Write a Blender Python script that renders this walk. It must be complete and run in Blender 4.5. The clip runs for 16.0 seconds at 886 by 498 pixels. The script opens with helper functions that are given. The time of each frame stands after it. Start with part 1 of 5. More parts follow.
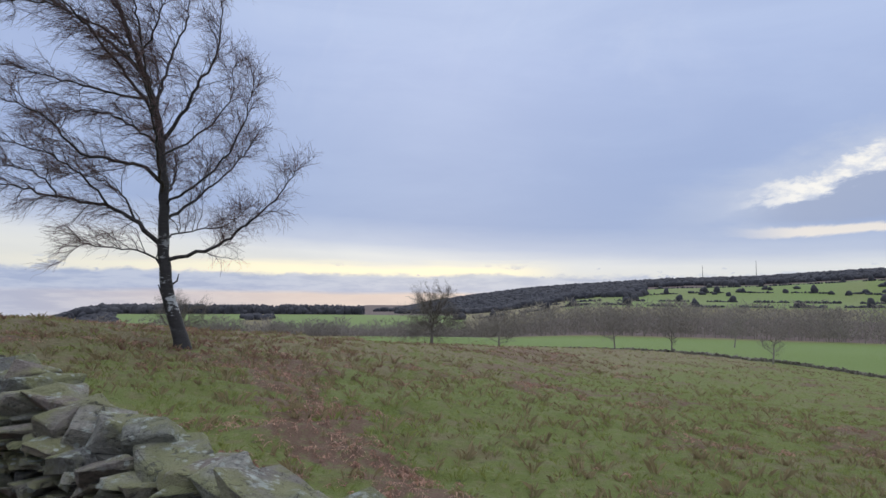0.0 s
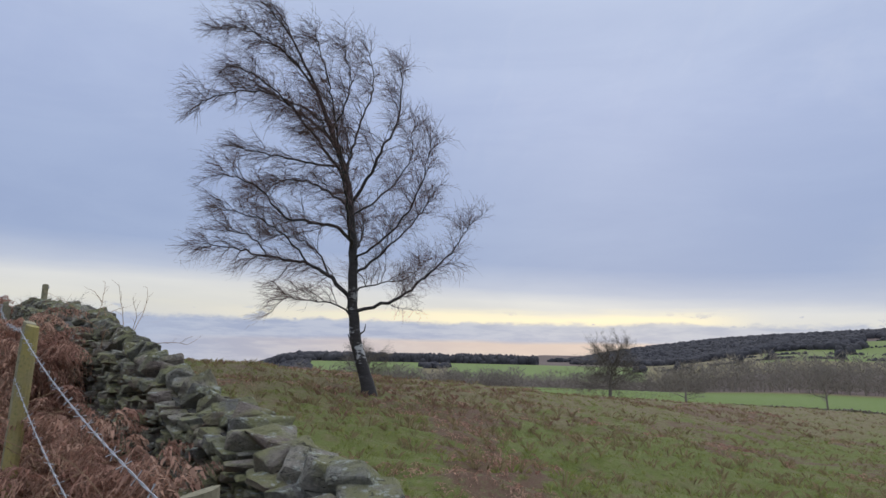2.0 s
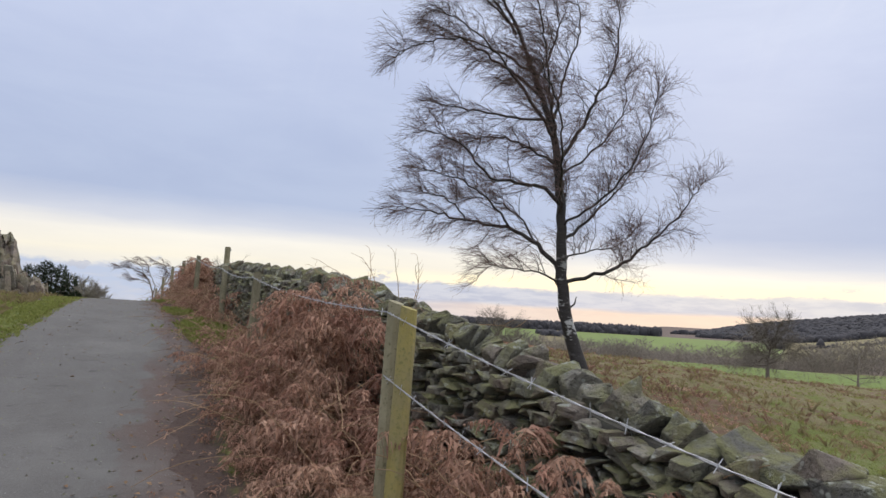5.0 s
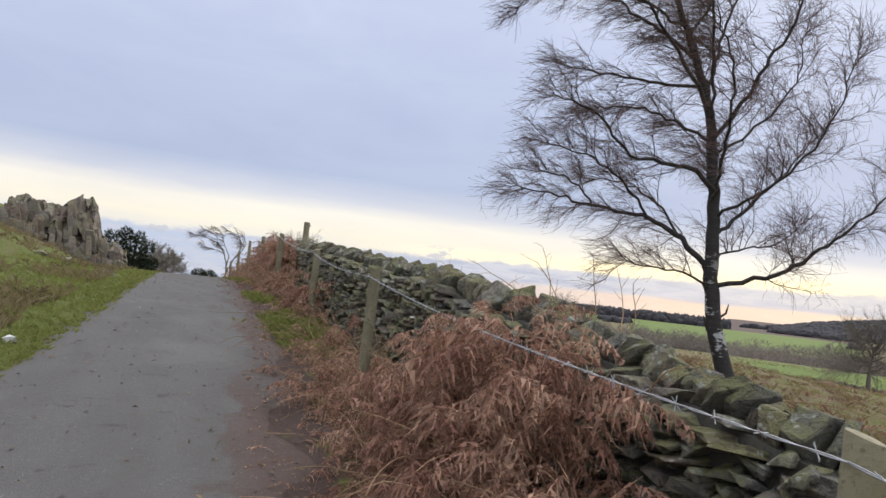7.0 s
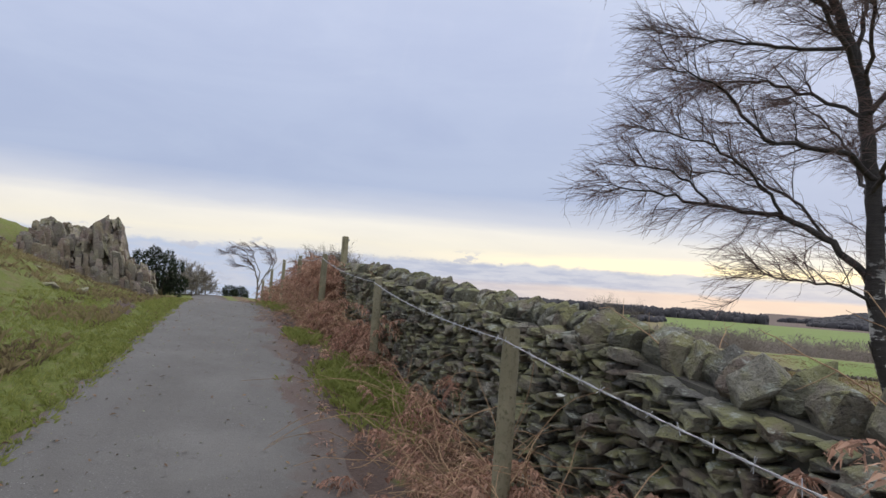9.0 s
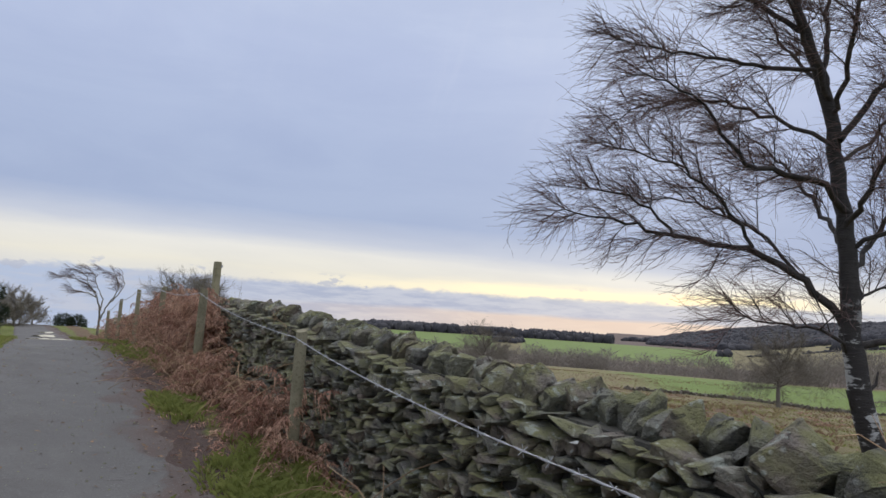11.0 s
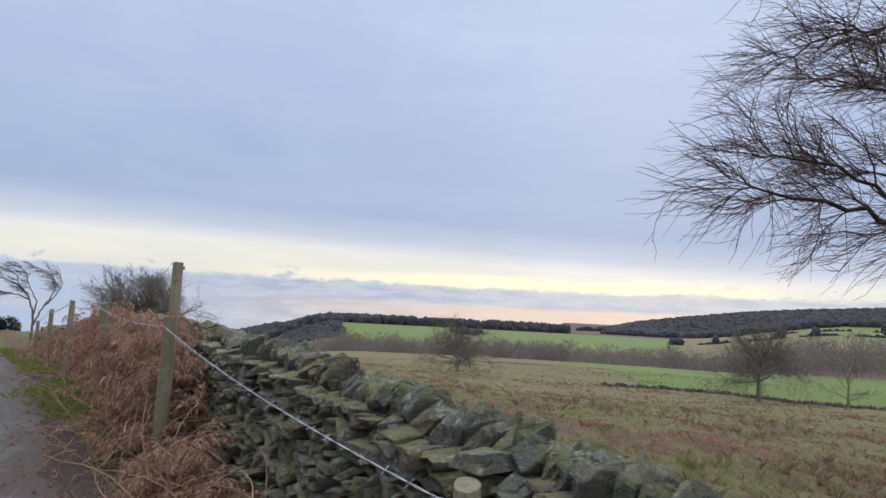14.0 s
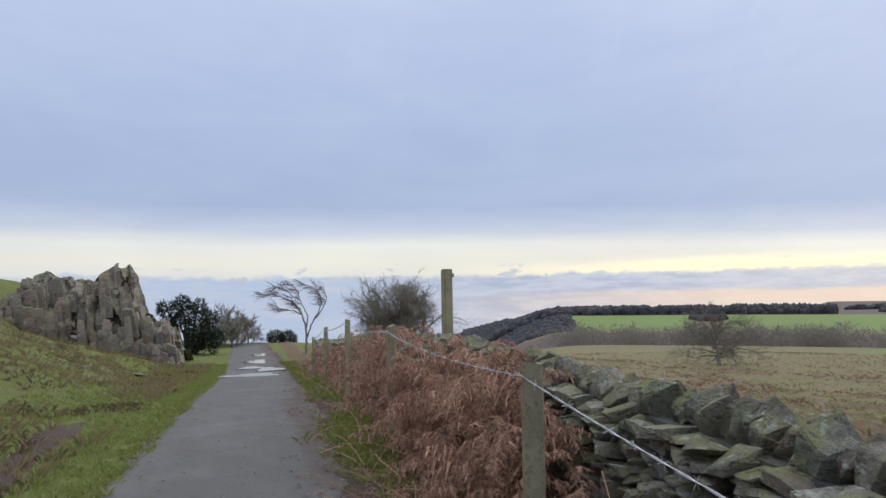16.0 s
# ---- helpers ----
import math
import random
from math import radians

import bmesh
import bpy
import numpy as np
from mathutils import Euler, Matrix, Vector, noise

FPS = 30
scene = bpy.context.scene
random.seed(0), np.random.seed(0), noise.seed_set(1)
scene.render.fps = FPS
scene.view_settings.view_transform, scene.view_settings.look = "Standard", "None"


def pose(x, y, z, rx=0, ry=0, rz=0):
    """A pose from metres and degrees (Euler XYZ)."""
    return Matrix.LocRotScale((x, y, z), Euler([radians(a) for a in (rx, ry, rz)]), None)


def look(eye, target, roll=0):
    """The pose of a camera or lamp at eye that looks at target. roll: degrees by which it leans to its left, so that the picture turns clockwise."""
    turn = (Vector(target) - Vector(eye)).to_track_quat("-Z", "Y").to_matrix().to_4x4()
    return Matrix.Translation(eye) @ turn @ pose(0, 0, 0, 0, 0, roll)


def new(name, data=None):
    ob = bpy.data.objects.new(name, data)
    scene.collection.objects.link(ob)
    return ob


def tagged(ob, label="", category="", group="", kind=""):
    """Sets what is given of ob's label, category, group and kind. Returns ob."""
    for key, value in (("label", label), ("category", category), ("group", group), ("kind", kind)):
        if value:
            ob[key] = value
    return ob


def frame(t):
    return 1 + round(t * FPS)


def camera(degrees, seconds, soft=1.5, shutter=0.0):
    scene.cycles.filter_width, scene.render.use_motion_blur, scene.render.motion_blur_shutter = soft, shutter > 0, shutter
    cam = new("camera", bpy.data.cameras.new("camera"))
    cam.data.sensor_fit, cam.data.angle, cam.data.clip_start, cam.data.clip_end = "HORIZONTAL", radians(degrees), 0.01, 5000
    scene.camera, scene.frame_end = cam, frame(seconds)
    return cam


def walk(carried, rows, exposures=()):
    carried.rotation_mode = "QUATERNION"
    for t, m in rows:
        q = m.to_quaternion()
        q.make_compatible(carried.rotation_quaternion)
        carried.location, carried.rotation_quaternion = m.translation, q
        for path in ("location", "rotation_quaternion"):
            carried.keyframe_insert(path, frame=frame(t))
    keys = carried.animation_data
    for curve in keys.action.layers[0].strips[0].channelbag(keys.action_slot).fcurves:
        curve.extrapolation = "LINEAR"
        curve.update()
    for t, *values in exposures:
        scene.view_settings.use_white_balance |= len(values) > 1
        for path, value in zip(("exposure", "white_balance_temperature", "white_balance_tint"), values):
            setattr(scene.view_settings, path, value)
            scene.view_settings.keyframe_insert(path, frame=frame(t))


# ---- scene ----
cam = camera(71.2, 16.0)
PATH = [
    (0, (0.302, 0.731, 1.488), (1.935, 1.874, 1.653), 0.6),
    (0.5, (0.281, 0.707, 1.51), (1.824, 1.961, 1.725), -0.1),
    (1, (0.249, 0.724, 1.513), (1.672, 2.106, 1.771), 0.5),
    (1.5, (0.237, 0.709, 1.507), (1.576, 2.168, 1.784), 1.1),
    (2, (0.236, 0.705, 1.502), (1.48, 2.24, 1.816), 1.2),
    (2.5, (0.184, 0.773, 1.45), (1.254, 2.431, 1.775), 1.7),
    (3, (-0.03, 1.027, 1.393), (0.854, 2.797, 1.686), -0.1),
    (3.5, (-0.158, 1.466, 1.379), (0.66, 3.272, 1.639), -2.3),
    (6, (-0.702, 3.871, 1.763), (0.268, 5.613, 1.911), 7.5),
    (6.5, (-0.697, 4.413, 1.798), (0.145, 6.224, 1.916), 6.9),
    (7, (-0.59, 4.88, 1.833), (0.184, 6.722, 1.94), 6.0),
    (7.5, (-0.559, 5.379, 1.882), (0.168, 7.239, 1.99), 5.4),
    (8, (-0.51, 5.905, 1.914), (0.199, 7.771, 2.028), 5.5),
    (8.5, (-0.479, 6.439, 2.01), (0.222, 8.308, 2.132), 5.1),
    (9, (-0.542, 6.955, 2.067), (0.151, 8.828, 2.183), 3.9),
    (9.5, (-0.559, 7.449, 2.122), (0.169, 9.305, 2.282), 2.8),
    (10, (-0.584, 7.919, 2.173), (0.276, 9.716, 2.361), 2.8),
    (12.5, (-0.292, 10.32, 2.439), (0.894, 11.916, 2.656), 2.9),
    (13, (-0.189, 10.844, 2.506), (1.002, 12.437, 2.718), 2.0),
    (13.5, (-0.151, 11.423, 2.548), (1.041, 13.016, 2.754), 1.9),
    (14, (-0.037, 11.937, 2.58), (1.151, 13.533, 2.778), 2.9),
    (14.5, (-0.011, 12.468, 2.623), (1.126, 14.103, 2.81), 3.4),
    (15, (-0.07, 13.014, 2.625), (0.864, 14.774, 2.808), 2.9),
    (15.5, (-0.03, 13.634, 2.65), (0.68, 15.495, 2.825), 1.4),
    (16, (-0.022, 14.229, 2.7), (0.539, 16.141, 2.867), -0.9),
]
walk(cam, [(t, look(eye, target, roll)) for t, eye, target, roll in PATH],
     [(0, -0.18, 6020, 10), (0.5, -0.17, 6020, 10), (1, -0.25, 6080, 10), (1.5, -0.26, 6150, 10), (2.5, -0.21, 6250, 10), (3.5, 0.02, 6500, 10), (6, 0.14, 6850, 10), (7, 0.17, 6850, 10), (9, 0.06, 6750, 10), (10, -0.13, 6600, 10), (12.5, -0.02, 6400, 9), (16, -0.03, 6350, 8)])

# ---------- world and light ----------
SUN_AZ, SUN_EL = 55.0, 20.0
world = bpy.data.worlds.new("sky")
scene.world = world
world.use_nodes = True
WT = world.node_tree
WT.nodes.clear()


class Graph:
    """Short ways to add nodes to a tree."""

    def __init__(self, tree):
        self.tree = tree

    def put(self, kind, **values):
        n = self.tree.nodes.new(kind)
        for k, v in values.items():
            setattr(n, k, v)
        return n

    def wire(self, a, b):
        self.tree.links.new(a, b)

    def feed(self, socket, v):
        if isinstance(v, (int, float, tuple, list)):
            socket.default_value = v
        else:
            self.wire(v, socket)

    def math(self, op, a, b=0.0, clamp=False):
        n = self.put("ShaderNodeMath", operation=op, use_clamp=clamp)
        self.feed(n.inputs[0], a)
        self.feed(n.inputs[1], b)
        return n.outputs[0]

    def span(self, v, a, b, c=0.0, d=1.0):
        n = self.put("ShaderNodeMapRange", interpolation_type="SMOOTHSTEP")
        for k, x in enumerate((v, a, b, c, d)):
            self.feed(n.inputs[k], x)
        return n.outputs[0]

    def mix(self, f, a, b, blend="MIX"):
        n = self.put("ShaderNodeMix", data_type="RGBA", blend_type=blend)
        self.feed(n.inputs[0], f)
        self.feed(n.inputs[6], a if not isinstance(a, tuple) else (*a, 1)[:4])
        self.feed(n.inputs[7], b if not isinstance(b, tuple) else (*b, 1)[:4])
        return n.outputs[2]

    def ramp(self, f, stops):
        n = self.put("ShaderNodeValToRGB")
        el = n.color_ramp.elements
        while len(el) < len(stops):
            el.new(0.5)
        for e, (p, c) in zip(el, stops):
            e.position, e.color = p, (*c, 1)
        self.feed(n.inputs[0], f)
        return n.outputs[0]

    def noise(self, vec, scale, detail=4.0, rough=0.55, warp=0.0):
        n = self.put("ShaderNodeTexNoise")
        if vec is not None:
            self.wire(vec, n.inputs["Vector"])
        n.inputs["Scale"].default_value = scale
        n.inputs["Detail"].default_value = detail
        n.inputs["Roughness"].default_value = rough
        n.inputs["Distortion"].default_value = warp
        return n.outputs[0]

    def mapping(self, vec, loc=(0, 0, 0), rot=(0, 0, 0), scale=(1, 1, 1)):
        n = self.put("ShaderNodeMapping")
        self.wire(vec, n.inputs[0])
        n.inputs[1].default_value, n.inputs[2].default_value, n.inputs[3].default_value = loc, rot, scale
        return n.outputs[0]


def build_sky():
    g = Graph(WT)
    d = g.put("ShaderNodeTexCoord").outputs["Generated"]
    parts = g.put("ShaderNodeSeparateXYZ")
    g.wire(d, parts.inputs[0])
    z = parts.outputs[2]
    az = g.math("ARCTAN2", parts.outputs[0], parts.outputs[1])
    streak = g.noise(g.mapping(d, scale=(3, 3, 30)), 1.6, 5.0, 0.6)
    puffs = g.noise(g.mapping(d, scale=(9, 9, 55)), 1.7, 6.0, 0.6)
    bumps = g.noise(g.mapping(d, loc=(0.2, 0.5, 0.1), scale=(12, 12, 26)), 1.6, 5.0, 0.62)
    soft = g.noise(g.mapping(d, rot=(0, 0, 0.5), scale=(1.2, 1.2, 5.0)), 1.9, 6.0, 0.6, 0.5)
    veil = g.noise(g.mapping(d, rot=(0.5, 0.2, 0.9), scale=(7.0, 2.0, 2.0)), 1.6, 6.0, 0.62, 0.6)

    def shifted(v, n, amount):
        return g.math("ADD", v, g.math("MULTIPLY", g.math("SUBTRACT", n, 0.5), amount))

    # the layer's lower edge sinks a little towards the brightest part
    sink = g.span(az, radians(20), radians(75), 0.0, 0.036)
    h = shifted(g.math("ADD", z, sink), streak, 0.016)
    layer = g.ramp(g.math("DIVIDE", h, 0.6), [
        (0.0, (0.70, 0.67, 0.66)), (0.05, (0.74, 0.73, 0.75)), (0.10, (0.87, 0.82, 0.73)), (0.15, (0.85, 0.82, 0.79)),
        (0.185, (0.60, 0.63, 0.745)), (0.25, (0.42, 0.49, 0.69)), (0.42, (0.44, 0.51, 0.72)), (0.65, (0.52, 0.585, 0.80)),
        (1.0, (0.62, 0.68, 0.86))])
    layer = g.mix(1.0, layer, (0.968, 0.995, 1.012), "MULTIPLY")
    layer = g.mix(g.span(soft, 0.3, 0.7, 0.0, 0.6), layer, g.mix(1.0, layer, (1.17, 1.15, 1.09), "MULTIPLY"))
    fine = g.math("MULTIPLY", g.span(veil, 0.46, 0.78), g.math("MULTIPLY", g.span(z, 0.2, 0.42), g.span(az, radians(20), radians(55), 0.25, 1.0)))
    layer = g.mix(g.math("MULTIPLY", fine, 0.42), layer, (0.70, 0.75, 0.90))
    # the overcast gets brighter towards the zenith
    layer = g.mix(g.span(z, 0.48, 1.0), layer, (1.75, 1.85, 2.05))
    # the gap where the low sun shines through
    gap = g.math("MULTIPLY", g.span(shifted(z, streak, 0.012), 0.033, 0.041), g.span(shifted(z, streak, 0.03), 0.066, 0.046))
    near = g.math("MULTIPLY", g.span(az, radians(6), radians(48)), g.span(az, radians(68), radians(59)))
    layer = g.mix(g.math("MULTIPLY", gap, near), layer, (1.25, 1.10, 0.74))
    # far bank of low cloud with a lumpy top, pink under its foot
    bank = g.span(shifted(z, bumps, 0.030), 0.044, 0.035)
    shade = g.mix(g.span(puffs, 0.36, 0.62), (0.59, 0.63, 0.75), (0.43, 0.49, 0.66))
    shade = g.mix(g.span(az, radians(22), radians(4), 0.0, 0.8), shade, g.mix(g.span(puffs, 0.40, 0.66), (0.46, 0.56, 0.77), (0.60, 0.64, 0.76)))
    pale = g.span(az, radians(25), radians(55), 0.95, 0.75)
    layer = g.mix(g.math("MULTIPLY", bank, pale), layer, shade)
    rags = g.math("MULTIPLY", g.span(z, 0.062, 0.045), g.span(bumps, 0.60, 0.66))
    layer = g.mix(g.math("MULTIPLY", rags, 0.75), layer, (0.50, 0.54, 0.67))
    foot = g.math("MULTIPLY", g.span(shifted(z, streak, 0.012), 0.015, 0.006), g.span(az, radians(8), radians(48)))
    layer = g.mix(g.math("MULTIPLY", foot, 0.7), layer, (0.98, 0.75, 0.57))
    # torn hole further round: two bright rents with a dark cloud between them
    tear = g.noise(g.mapping(d, loc=(0.3, 0.1, 0.2), scale=(5, 5, 14)), 1.5, 6.0, 0.62, 0.4)
    side = g.math("MULTIPLY", g.span(az, radians(79), radians(86)), g.span(az, radians(125), radians(105)))
    slope = g.math("ADD", 0.148, g.math("MULTIPLY", g.math("SUBTRACT", az, radians(82)), 0.27))
    off = g.math("SUBTRACT", shifted(shifted(z, tear, 0.10), bumps, 0.03), slope)
    halo = g.math("MULTIPLY", g.span(g.math("ABSOLUTE", off), 0.07, 0.01), g.span(az, radians(70), radians(84)))
    layer = g.mix(g.math("MULTIPLY", halo, 0.5), layer, (0.72, 0.74, 0.80))
    belly = g.math("MULTIPLY", g.span(shifted(z, tear, 0.05), 0.105, 0.12), g.span(off, -0.008, -0.022))
    layer = g.mix(g.math("MULTIPLY", g.math("MULTIPLY", belly, side), 0.85), layer, (0.42, 0.47, 0.62))
    rent = g.math("MULTIPLY", g.span(g.math("ABSOLUTE", off), 0.020, 0.006), g.span(bumps, 0.34, 0.56, 0.25, 1.0))
    layer = g.mix(g.math("MULTIPLY", rent, side), layer, (1.15, 1.07, 0.94))
    low_rent = g.span(g.math("ABSOLUTE", g.math("SUBTRACT", shifted(z, tear, 0.03), 0.101)), 0.010, 0.004)
    layer = g.mix(g.math("MULTIPLY", low_rent, g.math("MULTIPLY", side, 0.8)), layer, (1.12, 0.98, 0.80))
    clear = g.put("ShaderNodeTexSky", sky_type="NISHITA", sun_disc=False, sun_elevation=radians(SUN_EL), sun_rotation=radians(SUN_AZ))
    bg_clear = g.put("ShaderNodeBackground")
    g.wire(clear.outputs[0], bg_clear.inputs[0])
    bg_clear.inputs[1].default_value = 0.08
    bg_cloud = g.put("ShaderNodeBackground")
    g.wire(layer, bg_cloud.inputs[0])
    bg_cloud.inputs[1].default_value = 1.0
    both = g.put("ShaderNodeMixShader")
    both.inputs[0].default_value = 0.96
    g.wire(bg_clear.outputs[0], both.inputs[1])
    g.wire(bg_cloud.outputs[0], both.inputs[2])
    g.wire(both.outputs[0], g.put("ShaderNodeOutputWorld").inputs[0])


build_sky()
sun = new("sun", bpy.data.lights.new("sun", "SUN"))
sun.data.energy, sun.data.angle, sun.data.color = 1.0, radians(50), (1.0, 0.95, 0.88)
sun.matrix_world = look((60 * math.sin(radians(SUN_AZ)), 60 * math.cos(radians(SUN_AZ)), 60 * math.tan(radians(SUN_EL))), (0, 0, 0))


# ---------- materials ----------
def material(name, rough=0.9, metal=0.0):
    m = bpy.data.materials.new(name)
    m.use_nodes = True
    b = m.node_tree.nodes["Principled BSDF"]
    b.inputs["Roughness"].default_value, b.inputs["Metallic"].default_value = rough, metal
    b.inputs["Specular IOR Level"].default_value = 0.3
    return m, Graph(m.node_tree), b


def bump(g, b, height, strength=0.5, distance=0.02):
    n = g.put("ShaderNodeBump")
    n.inputs["Strength"].default_value, n.inputs["Distance"].default_value = strength, distance
    g.wire(height, n.inputs["Height"])
    g.wire(n.outputs[0], b.inputs["Normal"])


def place(g):
    return g.put("ShaderNodeTexCoord").outputs["Object"]


def world_place(g):
    return g.put("ShaderNodeNewGeometry").outputs["Position"]


def mottled(name, a, b_col, c, scale, rough=0.9, fine=None, relief=0.4, depth=0.01, vary=0.25, island=False):
    """Two-scale mottled surface between three colours; each object or loose piece a little lighter or darker."""
    m, g, b = material(name, rough)
    p = world_place(g)
    big = g.noise(p, scale, 5.0, 0.6)
    small = g.noise(p, fine or scale * 9, 4.0, 0.65)
    col = g.mix(g.span(big, 0.35, 0.65), a, b_col)
    col = g.mix(g.span(small, 0.5, 0.72), col, c)
    rnd = g.put("ShaderNodeNewGeometry").outputs["Random Per Island"] if island else g.put("ShaderNodeObjectInfo").outputs["Random"]
    tone = g.math("ADD", g.math("MULTIPLY", rnd, 2 * vary), 1 - vary)
    v = g.put("ShaderNodeCombineXYZ")
    for k in range(3):
        g.wire(tone, v.inputs[k])
    col = g.mix(1.0, col, v.outputs[0], "MULTIPLY")
    g.wire(col, b.inputs["Base Color"])
    bump(g, b, g.math("ADD", small, big), relief, depth)
    return m


def stone_material(name, island, green=1.0, tone=1.0, grain=1.0, tint=(1, 1, 1)):
    """Grey slate with moss and pale lichen on it."""
    m, g, b = material(name, 0.88)
    p = world_place(g)
    geo = g.put("ShaderNodeNewGeometry")
    rnd = geo.outputs["Random Per Island"] if island else g.put("ShaderNodeObjectInfo").outputs["Random"]
    big, small = g.noise(p, 5.0 * grain, 5.0, 0.6), g.noise(p, 42.0 * grain, 5.0, 0.7)
    base = g.ramp(rnd, [(0.0, tuple(c * tone for c in (0.13, 0.122, 0.11))), (0.35, tuple(c * tone for c in (0.24, 0.23, 0.19))), (0.7, tuple(c * tone for c in (0.21, 0.165, 0.135))), (1.0, tuple(c * tone for c in (0.35, 0.33, 0.27)))])
    base = g.mix(1.0, base, tint, "MULTIPLY")
    col = g.mix(g.span(small, 0.4, 0.75), base, g.mix(1.0, base, (0.5, 0.5, 0.52), "MULTIPLY"))
    up = g.put("ShaderNodeSeparateXYZ")
    g.wire(geo.outputs["Normal"], up.inputs[0])
    moss = g.math("MULTIPLY", g.span(big, 0.38, 0.58), g.span(up.outputs[2], -0.3, 0.7, 0.25, 1.0))
    col = g.mix(g.math("MULTIPLY", moss, 0.8 * green), col, g.mix(small, (0.16, 0.165, 0.055), (0.33, 0.315, 0.14)))
    lichen = g.math("MULTIPLY", g.span(g.noise(p, 9.0, 6.0, 0.7), 0.56, 0.64), g.span(up.outputs[2], 0.0, 0.6, 0.15, 1.0))
    col = g.mix(g.math("MULTIPLY", lichen, 0.75), col, (0.42, 0.44, 0.38))
    crack = g.noise(g.mapping(p, scale=(1, 1, 2.2)), 15.0 * grain, 6.0, 0.75, 0.8)
    col = g.mix(g.span(crack, 0.45, 0.35, 0.0, 0.75), col, (0.035, 0.032, 0.028))
    spots = g.put("ShaderNodeTexVoronoi")
    g.wire(p, spots.inputs["Vector"])
    spots.inputs["Scale"].default_value = 26.0
    dots = g.math("MULTIPLY", g.span(spots.outputs["Distance"], 0.34, 0.2), g.span(g.noise(p, 6.0, 3.0), 0.5, 0.62))
    col = g.mix(g.math("MULTIPLY", dots, 0.7), col, (0.48, 0.49, 0.42))
    g.wire(col, b.inputs["Base Color"])
    bump(g, b, g.math("ADD", g.math("ADD", big, small), g.math("MULTIPLY", crack, 1.5)), 0.9, 0.03)
    return m


STONE, STONE_JOINED = stone_material("wall_stone", False, 0.95, 1.1), stone_material("wall_stone_joined", True, 0.95, 1.1)
# Near-black wall filler: the shade of the gaps is put into its colour
GAP_SHADE = mottled("wall_core", (0.05, 0.045, 0.04), (0.08, 0.075, 0.06), (0.03, 0.03, 0.025), 6.0)
ROCK, ROCK_JOINED = [stone_material(n_, i_, 0.55, 1.0, 0.35, (1.12, 0.99, 1.0)) for n_, i_ in (("crag_stone", False), ("crag_splinters", True))]
BARK = mottled("birch_bark_dark", (0.045, 0.038, 0.035), (0.08, 0.07, 0.065), (0.02, 0.018, 0.018), 7.0, vary=0.1)
TWIG = mottled("birch_twigs", (0.13, 0.08, 0.075), (0.17, 0.11, 0.10), (0.09, 0.06, 0.055), 3.0, vary=0.2)
GREY_TWIG = mottled("grey_twigs", (0.20, 0.175, 0.14), (0.26, 0.23, 0.18), (0.13, 0.115, 0.095), 1.0, vary=0.2)
POST_OLD = mottled("weathered_post_wood", (0.235, 0.208, 0.132), (0.31, 0.275, 0.18), (0.145, 0.133, 0.075), 5.0, vary=0.15)
POST_NEW = mottled("yellow_green_post_wood", (0.33, 0.27, 0.09), (0.28, 0.235, 0.11), (0.20, 0.185, 0.07), 6.0, vary=0.1)
WIRE, _g, _b = material("galvanised_wire", 0.5, 0.8)
_b.inputs["Base Color"].default_value = (0.48, 0.48, 0.49, 1)
BRACKEN = mottled("dead_bracken", (0.33, 0.175, 0.125), (0.50, 0.32, 0.225), (0.17, 0.09, 0.065), 2.2, fine=14.0, vary=0.45, island=True)


def birch_trunk_material():
    m, g, b = material("birch_bark", 0.75)
    p = place(g)
    rings = g.noise(g.mapping(p, scale=(5, 5, 26)), 1.0, 5.0, 0.7)
    plates = g.noise(p, 3.2, 4.0, 0.6)
    zc = g.put("ShaderNodeSeparateXYZ")
    g.wire(p, zc.inputs[0])
    # white bark shows between the rough black foot and the dark limbs
    white = g.math("MULTIPLY", g.span(zc.outputs[2], 0.75, 1.4), g.span(zc.outputs[2], 3.2, 2.0))
    white = g.math("MULTIPLY", white, g.span(g.math("ADD", g.math("MULTIPLY", plates, 0.6), g.math("MULTIPLY", rings, 0.4)), 0.525, 0.57))
    dark = g.mix(rings, (0.02, 0.018, 0.018), (0.075, 0.065, 0.06))
    g.wire(g.mix(white, dark, (0.50, 0.49, 0.47)), b.inputs["Base Color"])
    bump(g, b, rings, 0.8, 0.03)
    return m


BIRCH = birch_trunk_material()


